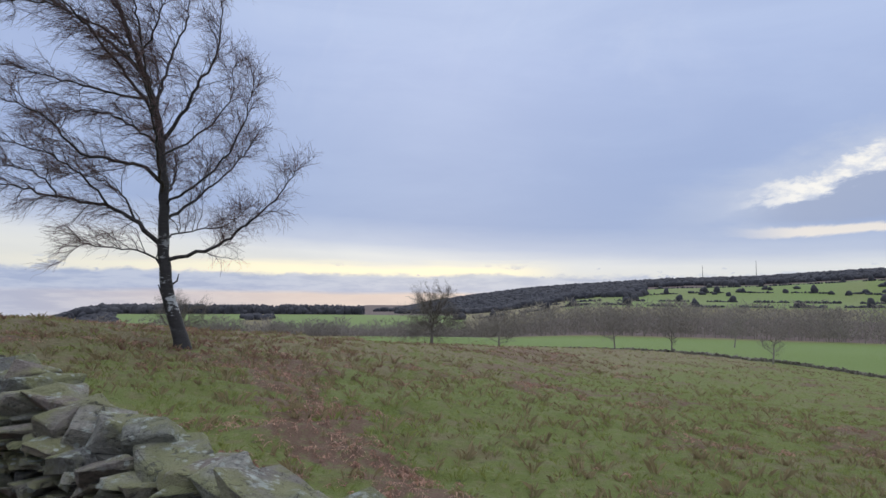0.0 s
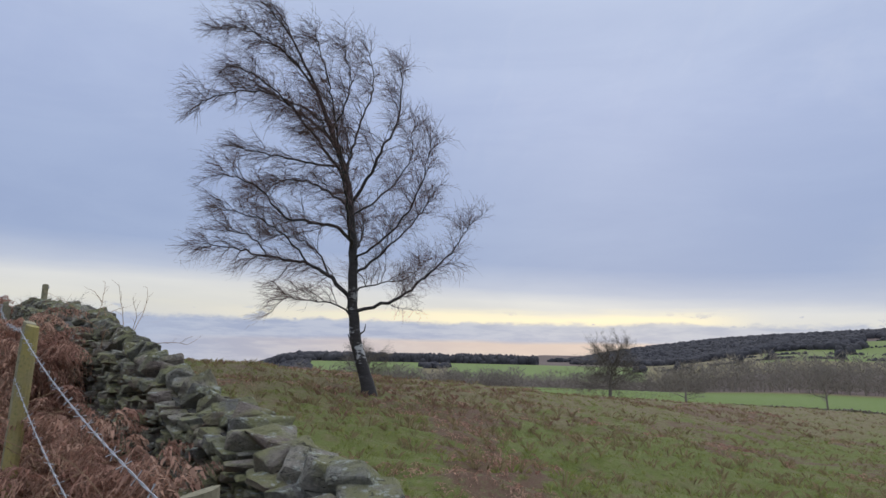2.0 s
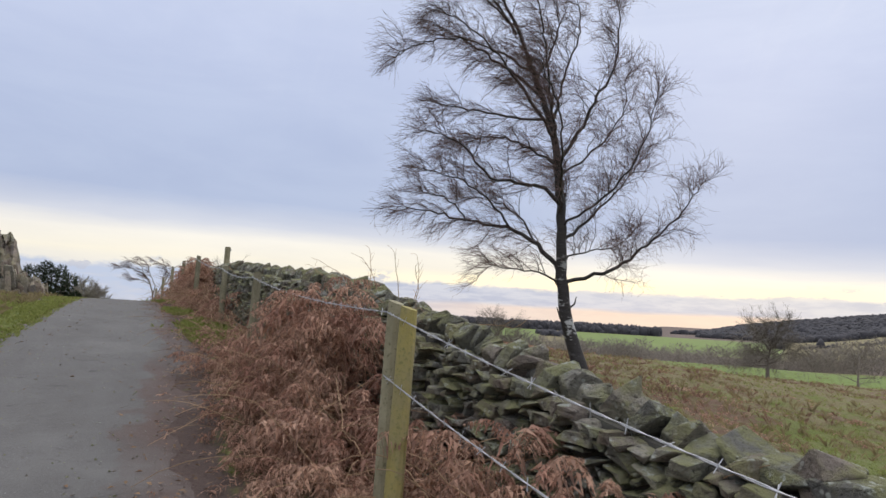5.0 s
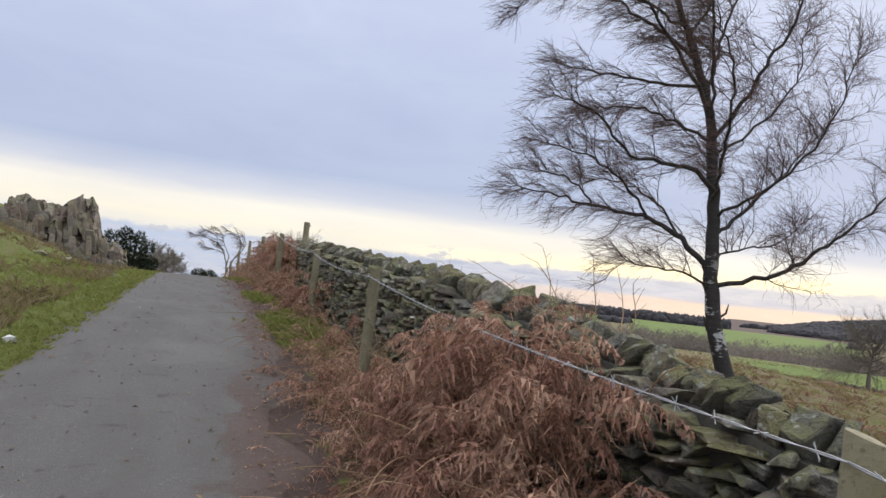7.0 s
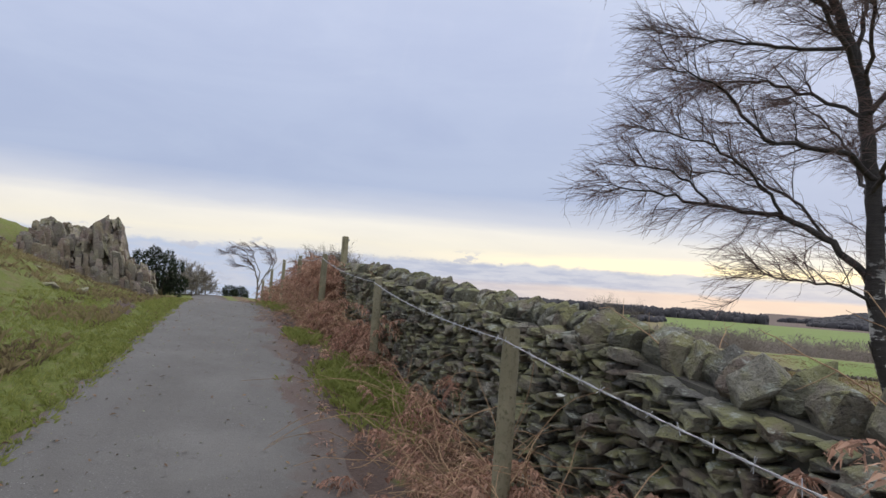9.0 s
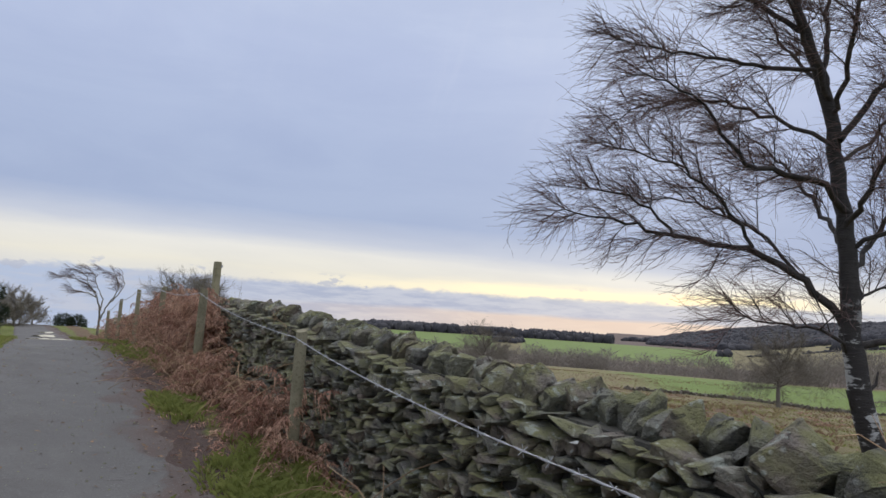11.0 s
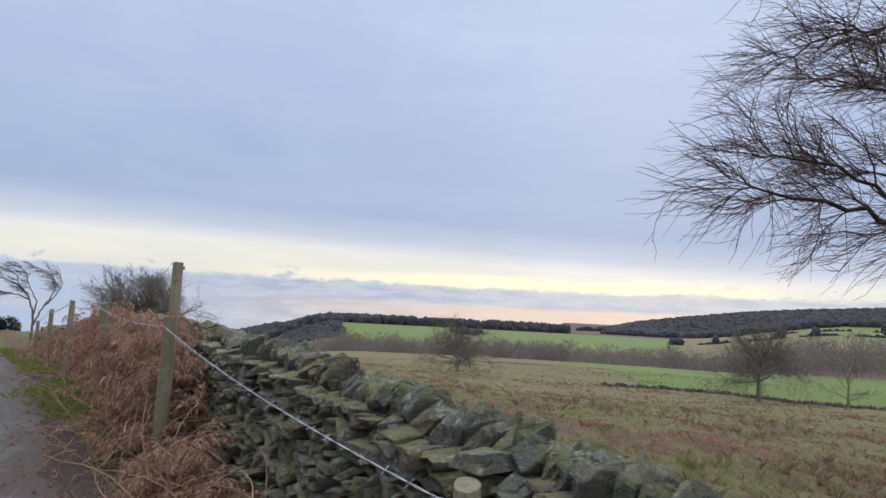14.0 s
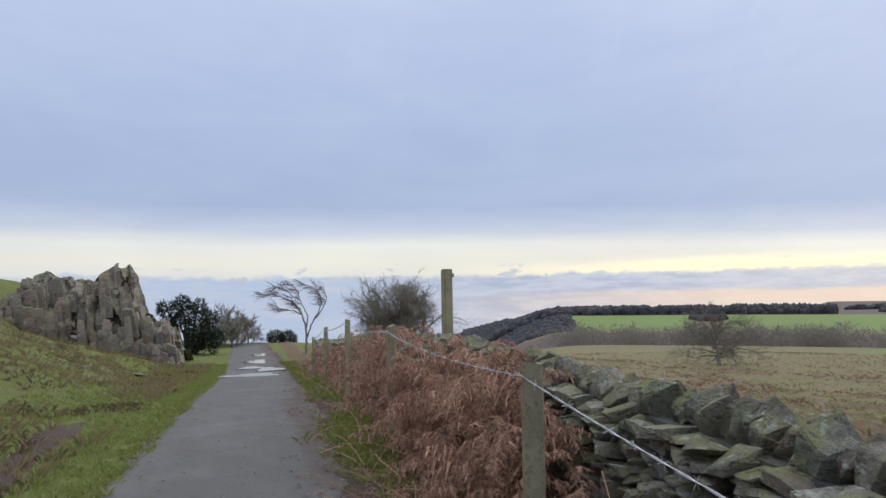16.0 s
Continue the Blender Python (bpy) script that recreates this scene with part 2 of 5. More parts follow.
def ground_material():
    """Grass, withered grass, bracken litter and mud, by the weights laid on the ground."""
    m, g, b = material("ground_cover", 0.95)
    p = world_place(g)
    w = g.put("ShaderNodeVertexColor", layer_name="cover")
    sep = g.put("ShaderNodeSeparateColor")
    g.wire(w.outputs[0], sep.inputs[0])
    n1, n2, n3 = g.noise(p, 0.55, 5.0, 0.6), g.noise(p, 3.1, 5.0, 0.62), g.noise(p, 38.0, 4.0, 0.7)
    lush = g.mix(n3, (0.095, 0.118, 0.022), (0.20, 0.225, 0.052))
    dry = g.mix(n3, (0.125, 0.102, 0.042), (0.26, 0.21, 0.108))
    wet = g.math("ADD", g.math("MULTIPLY", n1, 0.35), g.math("ADD", g.math("MULTIPLY", n2, 0.4), g.math("MULTIPLY", g.noise(p, 0.16, 5.0, 0.65), 0.25)))
    wet = g.math("ADD", wet, g.math("MULTIPLY", g.math("SUBTRACT", w.outputs[1], 0.5), 0.3))
    col = g.mix(g.span(wet, 0.45, 0.58), lush, dry)
    tussock = g.noise(p, 9.0, 5.0, 0.7)
    col = g.mix(g.span(tussock, 0.52, 0.66, 0.0, 0.75), col, g.mix(n3, (0.165, 0.14, 0.06), (0.29, 0.24, 0.125)))
    # Shadows at the foot of the tussocks, painted in as dark spots
    col = g.mix(g.span(tussock, 0.44, 0.34, 0.0, 0.6), col, (0.06, 0.065, 0.022))
    col = g.mix(g.math("MULTIPLY", g.span(g.noise(p, 1.3, 6.0, 0.7), 0.55, 0.68), w.outputs[1]), col, g.mix(n3, (0.11, 0.062, 0.04), (0.21, 0.13, 0.085)))
    litter = g.mix(n3, (0.075, 0.045, 0.028), (0.25, 0.15, 0.095))
    litter = g.mix(g.span(tussock, 0.5, 0.62), litter, g.mix(n3, (0.12, 0.12, 0.04), (0.22, 0.19, 0.09)))
    f = g.math("ADD", sep.outputs[0], g.math("MULTIPLY", g.math("SUBTRACT", n2, 0.5), 1.5))
    col = g.mix(g.span(f, 0.42, 0.62), col, litter)
    mud = g.mix(n3, (0.062, 0.042, 0.035), (0.16, 0.11, 0.09))
    f = g.math("ADD", sep.outputs[1], g.math("MULTIPLY", g.math("SUBTRACT", n2, 0.5), 1.2))
    col = g.mix(g.span(f, 0.4, 0.65), col, mud)
    field = g.mix(g.noise(p, 0.02, 4.0), (0.13, 0.185, 0.04), (0.17, 0.215, 0.06))
    col = g.mix(sep.outputs[2], col, field)
    g.wire(col, b.inputs["Base Color"])
    bump(g, b, g.math("ADD", n3, n2), 0.9, 0.05)
    return m


def path_material():
    m, g, b = material("path_gravel", 0.8)
    p = world_place(g)
    n1, n2, n3 = g.noise(p, 0.9, 5.0, 0.6), g.noise(p, 14.0, 5.0, 0.7), g.noise(p, 110.0, 3.0, 0.7)
    col = g.mix(n3, (0.075, 0.07, 0.064), (0.19, 0.177, 0.162))
    col = g.mix(g.span(n2, 0.5, 0.7, 0.0, 0.5), col, (0.11, 0.10, 0.10))
    w = g.put("ShaderNodeVertexColor", layer_name="edge")
    sep = g.put("ShaderNodeSeparateColor")
    g.wire(w.outputs[0], sep.inputs[0])
    mud = g.mix(n3, (0.062, 0.042, 0.035), (0.16, 0.11, 0.09))
    f = g.math("ADD", sep.outputs[0], g.math("MULTIPLY", g.math("SUBTRACT", g.noise(p, 3.2, 6.0, 0.68), 0.5), 2.0))
    col = g.mix(g.span(f, 0.36, 0.72), col, mud)
    chips = g.put("ShaderNodeTexVoronoi")
    g.wire(p, chips.inputs["Vector"])
    chips.inputs["Scale"].default_value = 55.0
    col = g.mix(g.math("MULTIPLY", g.span(chips.outputs["Distance"], 0.22, 0.12), g.span(n2, 0.45, 0.6)), col, (0.34, 0.325, 0.30))
    col = g.mix(g.span(g.noise(g.mapping(p, scale=(1.0, 3.0, 1.0)), 3.0, 6.0, 0.7), 0.60, 0.70, 0.0, 0.7), col, (0.05, 0.044, 0.04))
    track = g.noise(g.mapping(p, scale=(2.2, 0.45, 1.0)), 1.0, 6.0, 0.65)
    col = g.mix(g.span(track, 0.42, 0.62, 0.0, 0.55), col, g.mix(n3, (0.075, 0.068, 0.062), (0.15, 0.138, 0.125)))
    col = g.mix(g.span(n1, 0.5, 0.75, 0.0, 0.5), col, g.mix(n3, (0.125, 0.117, 0.107), (0.25, 0.236, 0.218)))
    g.wire(col, b.inputs["Base Color"])
    bump(g, b, g.math("ADD", n2, n3), 0.6, 0.015)
    return m


GROUND, PATHMAT = ground_material(), path_material()


# ---------- shape helpers ----------
def part(name, bm, mat, parent=None, label=""):
    """Links a bmesh as one mesh object, under a thing or a part if one is given."""
    me = bpy.data.meshes.new(name)
    bm.to_mesh(me)
    bm.free()
    me.materials.append(mat)
    ob = new(name, me)
    ob.parent = parent
    return tagged(ob, label)


def raw(name, verts, faces, mat, parent=None, smooth=False):
    me = bpy.data.meshes.new(name)
    me.from_pydata(verts, [], faces)
    me.materials.append(mat)
    if smooth:
        me.shade_smooth()
    ob = new(name, me)
    ob.parent = parent
    return ob


def smooth_step(a, b, x):
    t = np.clip((x - a) / (b - a), 0, 1)
    return t * t * (3 - 2 * t)


def glide(x, xs, ys):
    """Smooth line through a few knots (linear, softened)."""
    x = np.asarray(x, float)
    out = 0
    for o, k in ((-1.2, 0.25), (0, 0.5), (1.2, 0.25)):
        out = out + k * np.interp(x + o, xs, ys)
    return out


def rise(y):
    """Height of the path along its length."""
    return glide(y, (-60, -10, 0, 2, 5, 8.2, 10.8, 13.5, 16.5, 20, 25, 30, 35, 45, 57, 100), (-6, -0.9, -0.08, 0.07, 0.36, 0.66, 0.88, 1.17, 1.33, 1.38, 1.22, 0.85, 0.5, 0.25, 0.1, -1.2))


def path_left(y):
    return glide(y, (-20, 4, 8, 10, 11.5, 13, 16, 20, 25, 35, 57, 80), (-2.4, -2.2, -1.95, -1.8, -1.55, -1.4, -1.2, -1.1, -1.05, -1.2, -1.75, -3))


def path_right(y):
    return glide(y, (-20, 2, 6.3, 9.4, 11.5, 15, 17, 21, 25, 35, 57, 80), (-0.7, -0.6, -0.42, -0.06, 0.15, 0.2, 0.24, 0.34, 0.4, 0.6, -0.27, -1.4))


def waves(x, y, k, seed=0):
    """Cheap smooth unevenness, about -1 to 1."""
    s = seed * 1.7
    return (np.sin(x * k * 1.0 + y * k * 0.6 + s) + np.sin(x * k * 0.37 - y * k * 1.13 + 2.1 + s) + np.sin(x * k * 1.9 + y * k * 1.6 + 4.4 + s) * 0.6) / 2.6


def patches(x, y, k, seed=0):
    """Uneven patches of about 1/k metres, -1 to 1, with no repeat."""
    x, y = np.asarray(x, float) * k, np.asarray(y, float) * k
    i, j = np.floor(x), np.floor(y)
    u, v = x - i, y - j
    u, v = u * u * (3 - 2 * u), v * v * (3 - 2 * v)

    def corner(a, b):
        q = np.sin(a * 127.1 + b * 311.7 + seed * 74.7) * 43758.5453
        return q - np.floor(q)

    low = corner(i, j) * (1 - u) + corner(i + 1, j) * u
    high = corner(i, j + 1) * (1 - u) + corner(i + 1, j + 1) * u
    return 2 * (low * (1 - v) + high * v) - 1


def skyline(az):
    """Elevation in degrees of the far ridge."""
    return np.interp(az, (-180, 14, 20, 22, 28, 34, 40, 47, 50.5, 54, 59, 63, 66, 75, 82, 90, 110, 140, 180), (-3.8, -3.8, -2.4, -1.9, -2.05, -1.5, -1.4, -1.4, -1.1, -0.3, 0.45, 0.95, 1.2, 1.75, 1.9, 2.4, 2.2, 0.5, -3.6))


def land(x, y):
    """Height of the ground anywhere."""
    x, y = np.asarray(x, float), np.asarray(y, float)
    r = np.hypot(x, y)
    p = rise(np.clip(y, -60, 70))
    drop = np.where(x > 1.8, 0.09 * np.minimum(x - 1.8, 25) + 0.066 * np.maximum(x - 26.8, 0), 0)
    k = np.interp(y, (-20, 14, 28, 38, 60), (0.16, 0.36, 0.5, 0.31, 0.2))
    d = np.clip(-2.5 - x, 0, None)
    bank = k * (d - 0.9 * (1 - np.exp(-d / 0.9))) * np.where(d > 9, (9 + (d - 9) * 0.25) / np.maximum(d, 1e-6), 1)
    near = p - drop + bank
    off = np.maximum(x - 1.9, 0) + np.maximum(-1.9 - x, 0)
    near = near + smooth_step(0, 2.5, off) * (0.05 * waves(x, y, 1.7) + 0.035 * waves(x, y, 5.3, 3)) + 0.012 * waves(x, y, 9.0, 5)
    # hummocks of the pasture and of the bank, and the hill that shoulders the crag
    near = near + smooth_step(2.6, 5, x) * (0.07 * patches(x, y, 0.9, 1) + 0.05 * patches(x, y, 2.2, 2))
    near = near + smooth_step(-2.4, -4.2, x) * (0.13 * patches(x, y, 0.75, 3) + 0.08 * patches(x, y, 1.7, 4))
    near = near + 1.6 * smooth_step(-7.6, -10.6, x) * smooth_step(35, 44, y)
    az = np.degrees(np.arctan2(x, y))
    far = np.zeros_like(r)
    eye = 1.5
    sky = eye + 1800 * np.tan(np.radians(skyline(az)))
    rs = np.array((0, 75, 150, 220, 330, 450, 700, 1000, 1800, 2600, 4700), float)
    gulf = np.interp(az, (-180, 15, 22, 44, 48, 57, 60, 180), (-4.2, -4.2, -2.9, -1.8, -0.5, -0.5, -0.9, -3.0))
    right = smooth_step(56, 70, az)
    fall = smooth_step(27, 15, az)
    knots = [0 * r, -3.3 - 0.7 * right, -7.6 + 1.0 * right - 3 * fall, -14.5 + 5.0 * right - 8 * fall, -17 + 8 * right - 14 * fall, -18.5 + 12 * right - 25 * fall, -15.5 + 18 * right - 50 * fall, -19 + 0.55 * right * (sky + 19) - 65 * fall, sky, eye + 2600 * np.tan(np.radians(skyline(az) - 0.4)), eye + 4700 * np.tan(np.radians(gulf))]
    for j in range(len(rs) - 1):
        t = np.clip((r - rs[j]) / (rs[j + 1] - rs[j]), 0, 1)
        t = t * t * (3 - 2 * t)
        seg = (r >= rs[j]) & (r < rs[j + 1])
        far = np.where(seg, knots[j] * (1 - t) + knots[j + 1] * t, far)
    far = np.where(r >= rs[-1], eye + 4700 * np.tan(np.radians(gulf)), far)
    blend = smooth_step(58, 85, r)
    return near * (1 - blend) + far * blend


GX, GY, GSTEP = -16.0, -12.0, 0.1
GRID = land(*np.meshgrid(GX + GSTEP * np.arange(900), GY + GSTEP * np.arange(980)))


def H(x, y):
    """Height of the ground at one spot, from a fine table near the path."""
    i, j = (x - GX) / GSTEP, (y - GY) / GSTEP
    a, b = int(i), int(j)
    if i < 0 or j < 0 or a > 897 or b > 977:
        return float(land(np.array([x]), np.array([y]))[0])
    u, v = i - a, j - b
    return float((GRID[b, a] * (1 - u) + GRID[b, a + 1] * u) * (1 - v) + (GRID[b + 1, a] * (1 - u) + GRID[b + 1, a + 1] * u) * v)


# ---------- the ground ----------
def litter_at(x, y):
    """How much dead bracken lies there."""
    strip = smooth_step(0.35, 0.75, x - path_right(y)) * (1 - smooth_step(1.9, 2.1, x))
    green = np.exp(-(((x - 0.85) / 0.4) ** 2 + ((y - 12.6) / 0.8) ** 2)) + np.exp(-(((x - 0.65) / 0.2) ** 2 + ((y - 15.2) / 0.5) ** 2)) + np.exp(-(((x - 0.95) / 0.35) ** 2 + ((y - 20.4) / 1.3) ** 2)) + 0.8 * smooth_step(21, 24, y) * (1 - smooth_step(1.0, 1.3, x))
    strip = strip * (1 - np.clip(green, 0, 1))
    u, v = patches(x, y, 0.4, 11), patches(x, y, 1.3, 14)
    field = smooth_step(2.4, 3.4, x) * np.clip(0.0 + 0.7 * (u + 0.6 * v), 0, 0.72)
    # long drift of bracken down from the birch
    along = (x - 5.2) * 0.56 + (y - 5.8) * 0.83
    across = -(x - 5.2) * 0.83 + (y - 5.8) * 0.56
    field = np.maximum(field, (0.75 + 0.35 * waves(x, y, 2.3, 6)) * np.exp(-((across + 0.4 * waves(x, y, 0.9, 2)) / 0.8) ** 2) * smooth_step(-4, -2.5, along) * (1 - smooth_step(5, 8, along)) * (x > 2.2))
    crest = smooth_step(10, 16, y) * smooth_step(2.5, 5, x) * (1 - smooth_step(30, 45, x)) * 0.3
    bank = smooth_step(-2.8, -4.2, x) * np.clip(-0.1 + 0.7 * (patches(x, y, 0.7, 7) + 0.5 * v), 0, 0.7)
    return np.clip(strip + field + crest * (field > 0.02) + bank, 0, 1)


def rusty(x, y):
    return 0.75 * patches(x, y, 0.22, 12) + 0.6 * patches(x, y, 0.7, 3) + 0.4 * patches(x, y, 2.0, 8)


def worn(x, y):
    """A trodden strip of bare earth beside the path."""
    wide = 0.3 + 0.1 * patches(x, y, 1.3, 51)
    return smooth_step(wide, wide - 0.2, np.abs(x + 1.95 + 0.07 * (y - 19.5))) * smooth_step(16.0, 17.5, y) * (1 - smooth_step(22.0, 24.0, y))


def build_ground():
    cx, cy = 0.0, 8.0
    rs = [0.0]
    r = 0.25
    while r < 4650:
        rs.append(r)
        r *= 1.026
    rs.append(4650)
    rs = np.array(rs)
    az = np.radians(np.concatenate([np.arange(-40, 130, 0.5), np.arange(130, 320, 2.5)]))
    A, R = np.meshgrid(az, rs)
    X, Y = cx + R * np.sin(A), cy + R * np.cos(A)
    Z = land(X, Y)
    n, m = X.shape
    verts = np.stack([X, Y, Z], -1).reshape(-1, 3)
    i = np.arange(n - 1)[:, None] * m
    j = np.arange(m)[None]
    k = (j + 1) % m
    quads = np.stack([i + j, i + k, i + m + k, i + m + j], -1).reshape(-1, 4)[:, ::-1]
    ob = raw("ground", verts.tolist(), quads.tolist(), GROUND, smooth=True)
    x, y = verts[:, 0], verts[:, 1]
    cover = np.ones((len(verts), 4))
    cover[:, 0] = np.maximum(litter_at(x, y), 0.62 * smooth_step(0.0, 0.5, rusty(x, y)) * smooth_step(4, 7, x) * smooth_step(10, 15, y))
    mud = smooth_step(0.85, 0.4, x - path_right(y)) * smooth_step(-0.4, 0.0, x - path_right(y))
    bare = worn(x, y) + 0.5 * smooth_step(0.45, 0.8, patches(x, y, 0.6, 21)) * smooth_step(-3.0, -4.0, x) + 0.6 * smooth_step(-0.35, 0.0, x - path_left(y)) * smooth_step(0.4, 0.1, x - path_left(y))
    cover[:, 1] = np.clip(0.8 * mud * (x > -2) + 0.8 * bare, 0, 1)
    rr, a = np.hypot(x, y), np.degrees(np.arctan2(x, y))
    green = smooth_step(66, 69, rr) * (1 - smooth_step(150, 156, rr)) * smooth_step(44, 48, a)
    green = np.maximum(green, smooth_step(410, 430, rr) * (1 - smooth_step(690, 700, rr)) * (a > 27) * (a < 57) * (np.abs(a - 38.6) > 1.2))
    green = np.maximum(green, smooth_step(560, 570, rr) * (1 - smooth_step(1140, 1150, rr)) * (a > 66) * (0.75 + 0.25 * waves(a, 0 * a, 0.5, 2)))
    green = np.maximum(green, 0.9 * smooth_step(950, 960, rr) * (1 - smooth_step(1230, 1250, rr)) * (a > 78) * (a < 100))
    cover[:, 2] = green
    cover[:, 0] = np.where(rr > 66, 0.3 * (rr < 160), cover[:, 0])
    wooded = ((rr > 172) & (rr < 400)) | ((rr > 1150) & (a > 18) & (a < 130)) | ((rr > 690) & (a < 57))
    cover[:, 1] = np.where(wooded, 0.9, cover[:, 1])
    cover[:, 3] = np.clip(0.35 + 0.42 * smooth_step(6, 14, y) * smooth_step(2, 5, x) - 0.2 * smooth_step(1, -1, x) + 0.22 * smooth_step(-2.4, -4.0, x), 0, 1)
    layer = ob.data.color_attributes.new("cover", "FLOAT_COLOR", "POINT")
    layer.data.foreach_set("color", cover.ravel())
    tagged(ob, "uneven moorland ground of grass and withered bracken", "ground", kind="structure")


build_ground()


def build_path():
    ys = np.concatenate([np.arange(-12, 30, 0.12), np.arange(30, 62, 0.4)])
    us = np.linspace(0, 1, 25)
    Y, U = np.meshgrid(ys, us, indexing="ij")
    jag = 0.05 * waves(Y, 0 * Y, 4.0, 2) + 0.03 * waves(Y, 0 * Y, 11.0, 3)
    L, Rr = path_left(Y) - 0.05 + jag, path_right(Y) + 0.35 + 0.6 * jag + 0.14 * patches(Y, 0 * Y, 1.4, 41) + 0.07 * patches(Y, 0 * Y, 4.0, 42)
    X = L + (Rr - L) * U
    edge = np.minimum(U, 1 - U)
    Z = land(X, Y) + 0.028 * smooth_step(0, 0.06, edge) - 0.012 + 0.01 * np.sin(U * math.pi)
    n, m = X.shape
    i, j = np.arange(n - 1)[:, None] * m, np.arange(m - 1)[None]
    quads = np.stack([i + j, i + j + 1, i + m + j + 1, i + m + j], -1).reshape(-1, 4)
    ob = raw("path", np.stack([X, Y, Z], -1).reshape(-1, 3).tolist(), quads.tolist(), PATHMAT, smooth=True)
    wob = 0.16 * patches(X, Y, 1.6, 43) + 0.1 * patches(X, Y, 4.5, 44)
    tone = np.ones((n * m, 4))
    tone[:, 0] = np.clip(smooth_step(-0.22, 0.16, X + wob - path_right(Y)) + 0.7 * smooth_step(0.1, 0.0, U), 0, 1).ravel()
    ob.data.color_attributes.new("edge", "FLOAT_COLOR", "POINT").data.foreach_set("color", tone.ravel())
    tagged(ob, "grey gravel footpath with muddy edge climbing the hill", "path", kind="structure")


build_path()


# ---------- the dry stone wall ----------
def wall_x(y):
    """Middle line of the wall."""
    return float(glide(np.array([y]), (-10, 1, 3, 5, 9, 14, 17, 24, 40), (1.75, 1.62, 1.62, 1.66, 1.62, 1.66, 1.8, 1.95, 2.2))[0])


def wall_top(y):
    """Height of the top of the built courses, under the coping."""
    return float(rise(np.array([y]))[0]) + float(np.interp(y, (-10, 2, 5, 8, 10, 12, 14, 17, 30), (0.62, 0.68, 0.72, 0.92, 0.96, 0.89, 0.82, 0.82, 0.8)))


def finish_stone(name, bm, rng, cut, rough):
    """Hull of the points, with chipped edges and an uneven surface."""
    hull = bmesh.ops.convex_hull(bm, input=bm.verts)
    bmesh.ops.delete(bm, geom=list({v for v in hull["geom_unused"] + hull["geom_interior"] if isinstance(v, bmesh.types.BMVert)}), context="VERTS")
    bmesh.ops.dissolve_limit(bm, angle_limit=radians(7), verts=bm.verts, edges=bm.edges)
    bmesh.ops.bevel(bm, geom=list(bm.edges), offset=0.035, segments=1, affect="EDGES", clamp_overlap=True)
    bmesh.ops.triangulate(bm, faces=bm.faces)
    long = [e for e in bm.edges if e.calc_length() > cut]
    bmesh.ops.subdivide_edges(bm, edges=long, cuts=1)
    bmesh.ops.triangulate(bm, faces=bm.faces)
    shift = Vector((rng.uniform(0, 50), rng.uniform(0, 50), rng.uniform(0, 50)))
    for v in bm.verts:
        v.co += noise.noise_vector(v.co * 2.3 + shift) * rough + noise.noise_vector(v.co * 7.0 + shift) * rough * 0.4
    me = bpy.data.meshes.new(name)
    bm.to_mesh(me)
    bm.free()
    me.materials.append(STONE)
    return me


def stone_mesh(name, rng, flat=1.0):
    """One angular building stone, about one unit long."""
    bm = bmesh.new()
    for sx in (-1, 1):
        for sy in (-1, 1):
            for sz in (-1, 1):
                if rng.random() < 0.12:
                    continue
                bm.verts.new((sx * rng.uniform(0.34, 0.52), sy * rng.uniform(0.3, 0.54), sz * rng.uniform(0.3, 0.5) * flat))
    for _ in range(2):
        v = Vector((rng.uniform(-1, 1), rng.uniform(-1, 1), rng.uniform(-1, 1))).normalized() * 0.55
        bm.verts.new((v.x, v.y, v.z * flat))
    return finish_stone(name, bm, rng, 0.34, 0.09)


def plate_mesh(name, rng):
    """One coping slab standing on edge: a rough polygon with two broken faces."""
    bm = bmesh.new()
    n = rng.choice((5, 6, 6, 7))
    turn = rng.uniform(0, 6.28)
    for side in (-0.5, 0.5):
        shrink = rng.uniform(0.72, 1.0)
        for k in range(n):
            a = turn + 2 * math.pi * (k + rng.uniform(-0.22, 0.22)) / n
            q = rng.uniform(0.42, 0.58) * shrink
            bm.verts.new((q * math.cos(a), side * rng.uniform(0.7, 1.05), q * math.sin(a)))
    return finish_stone(name, bm, rng, 0.28, 0.085)


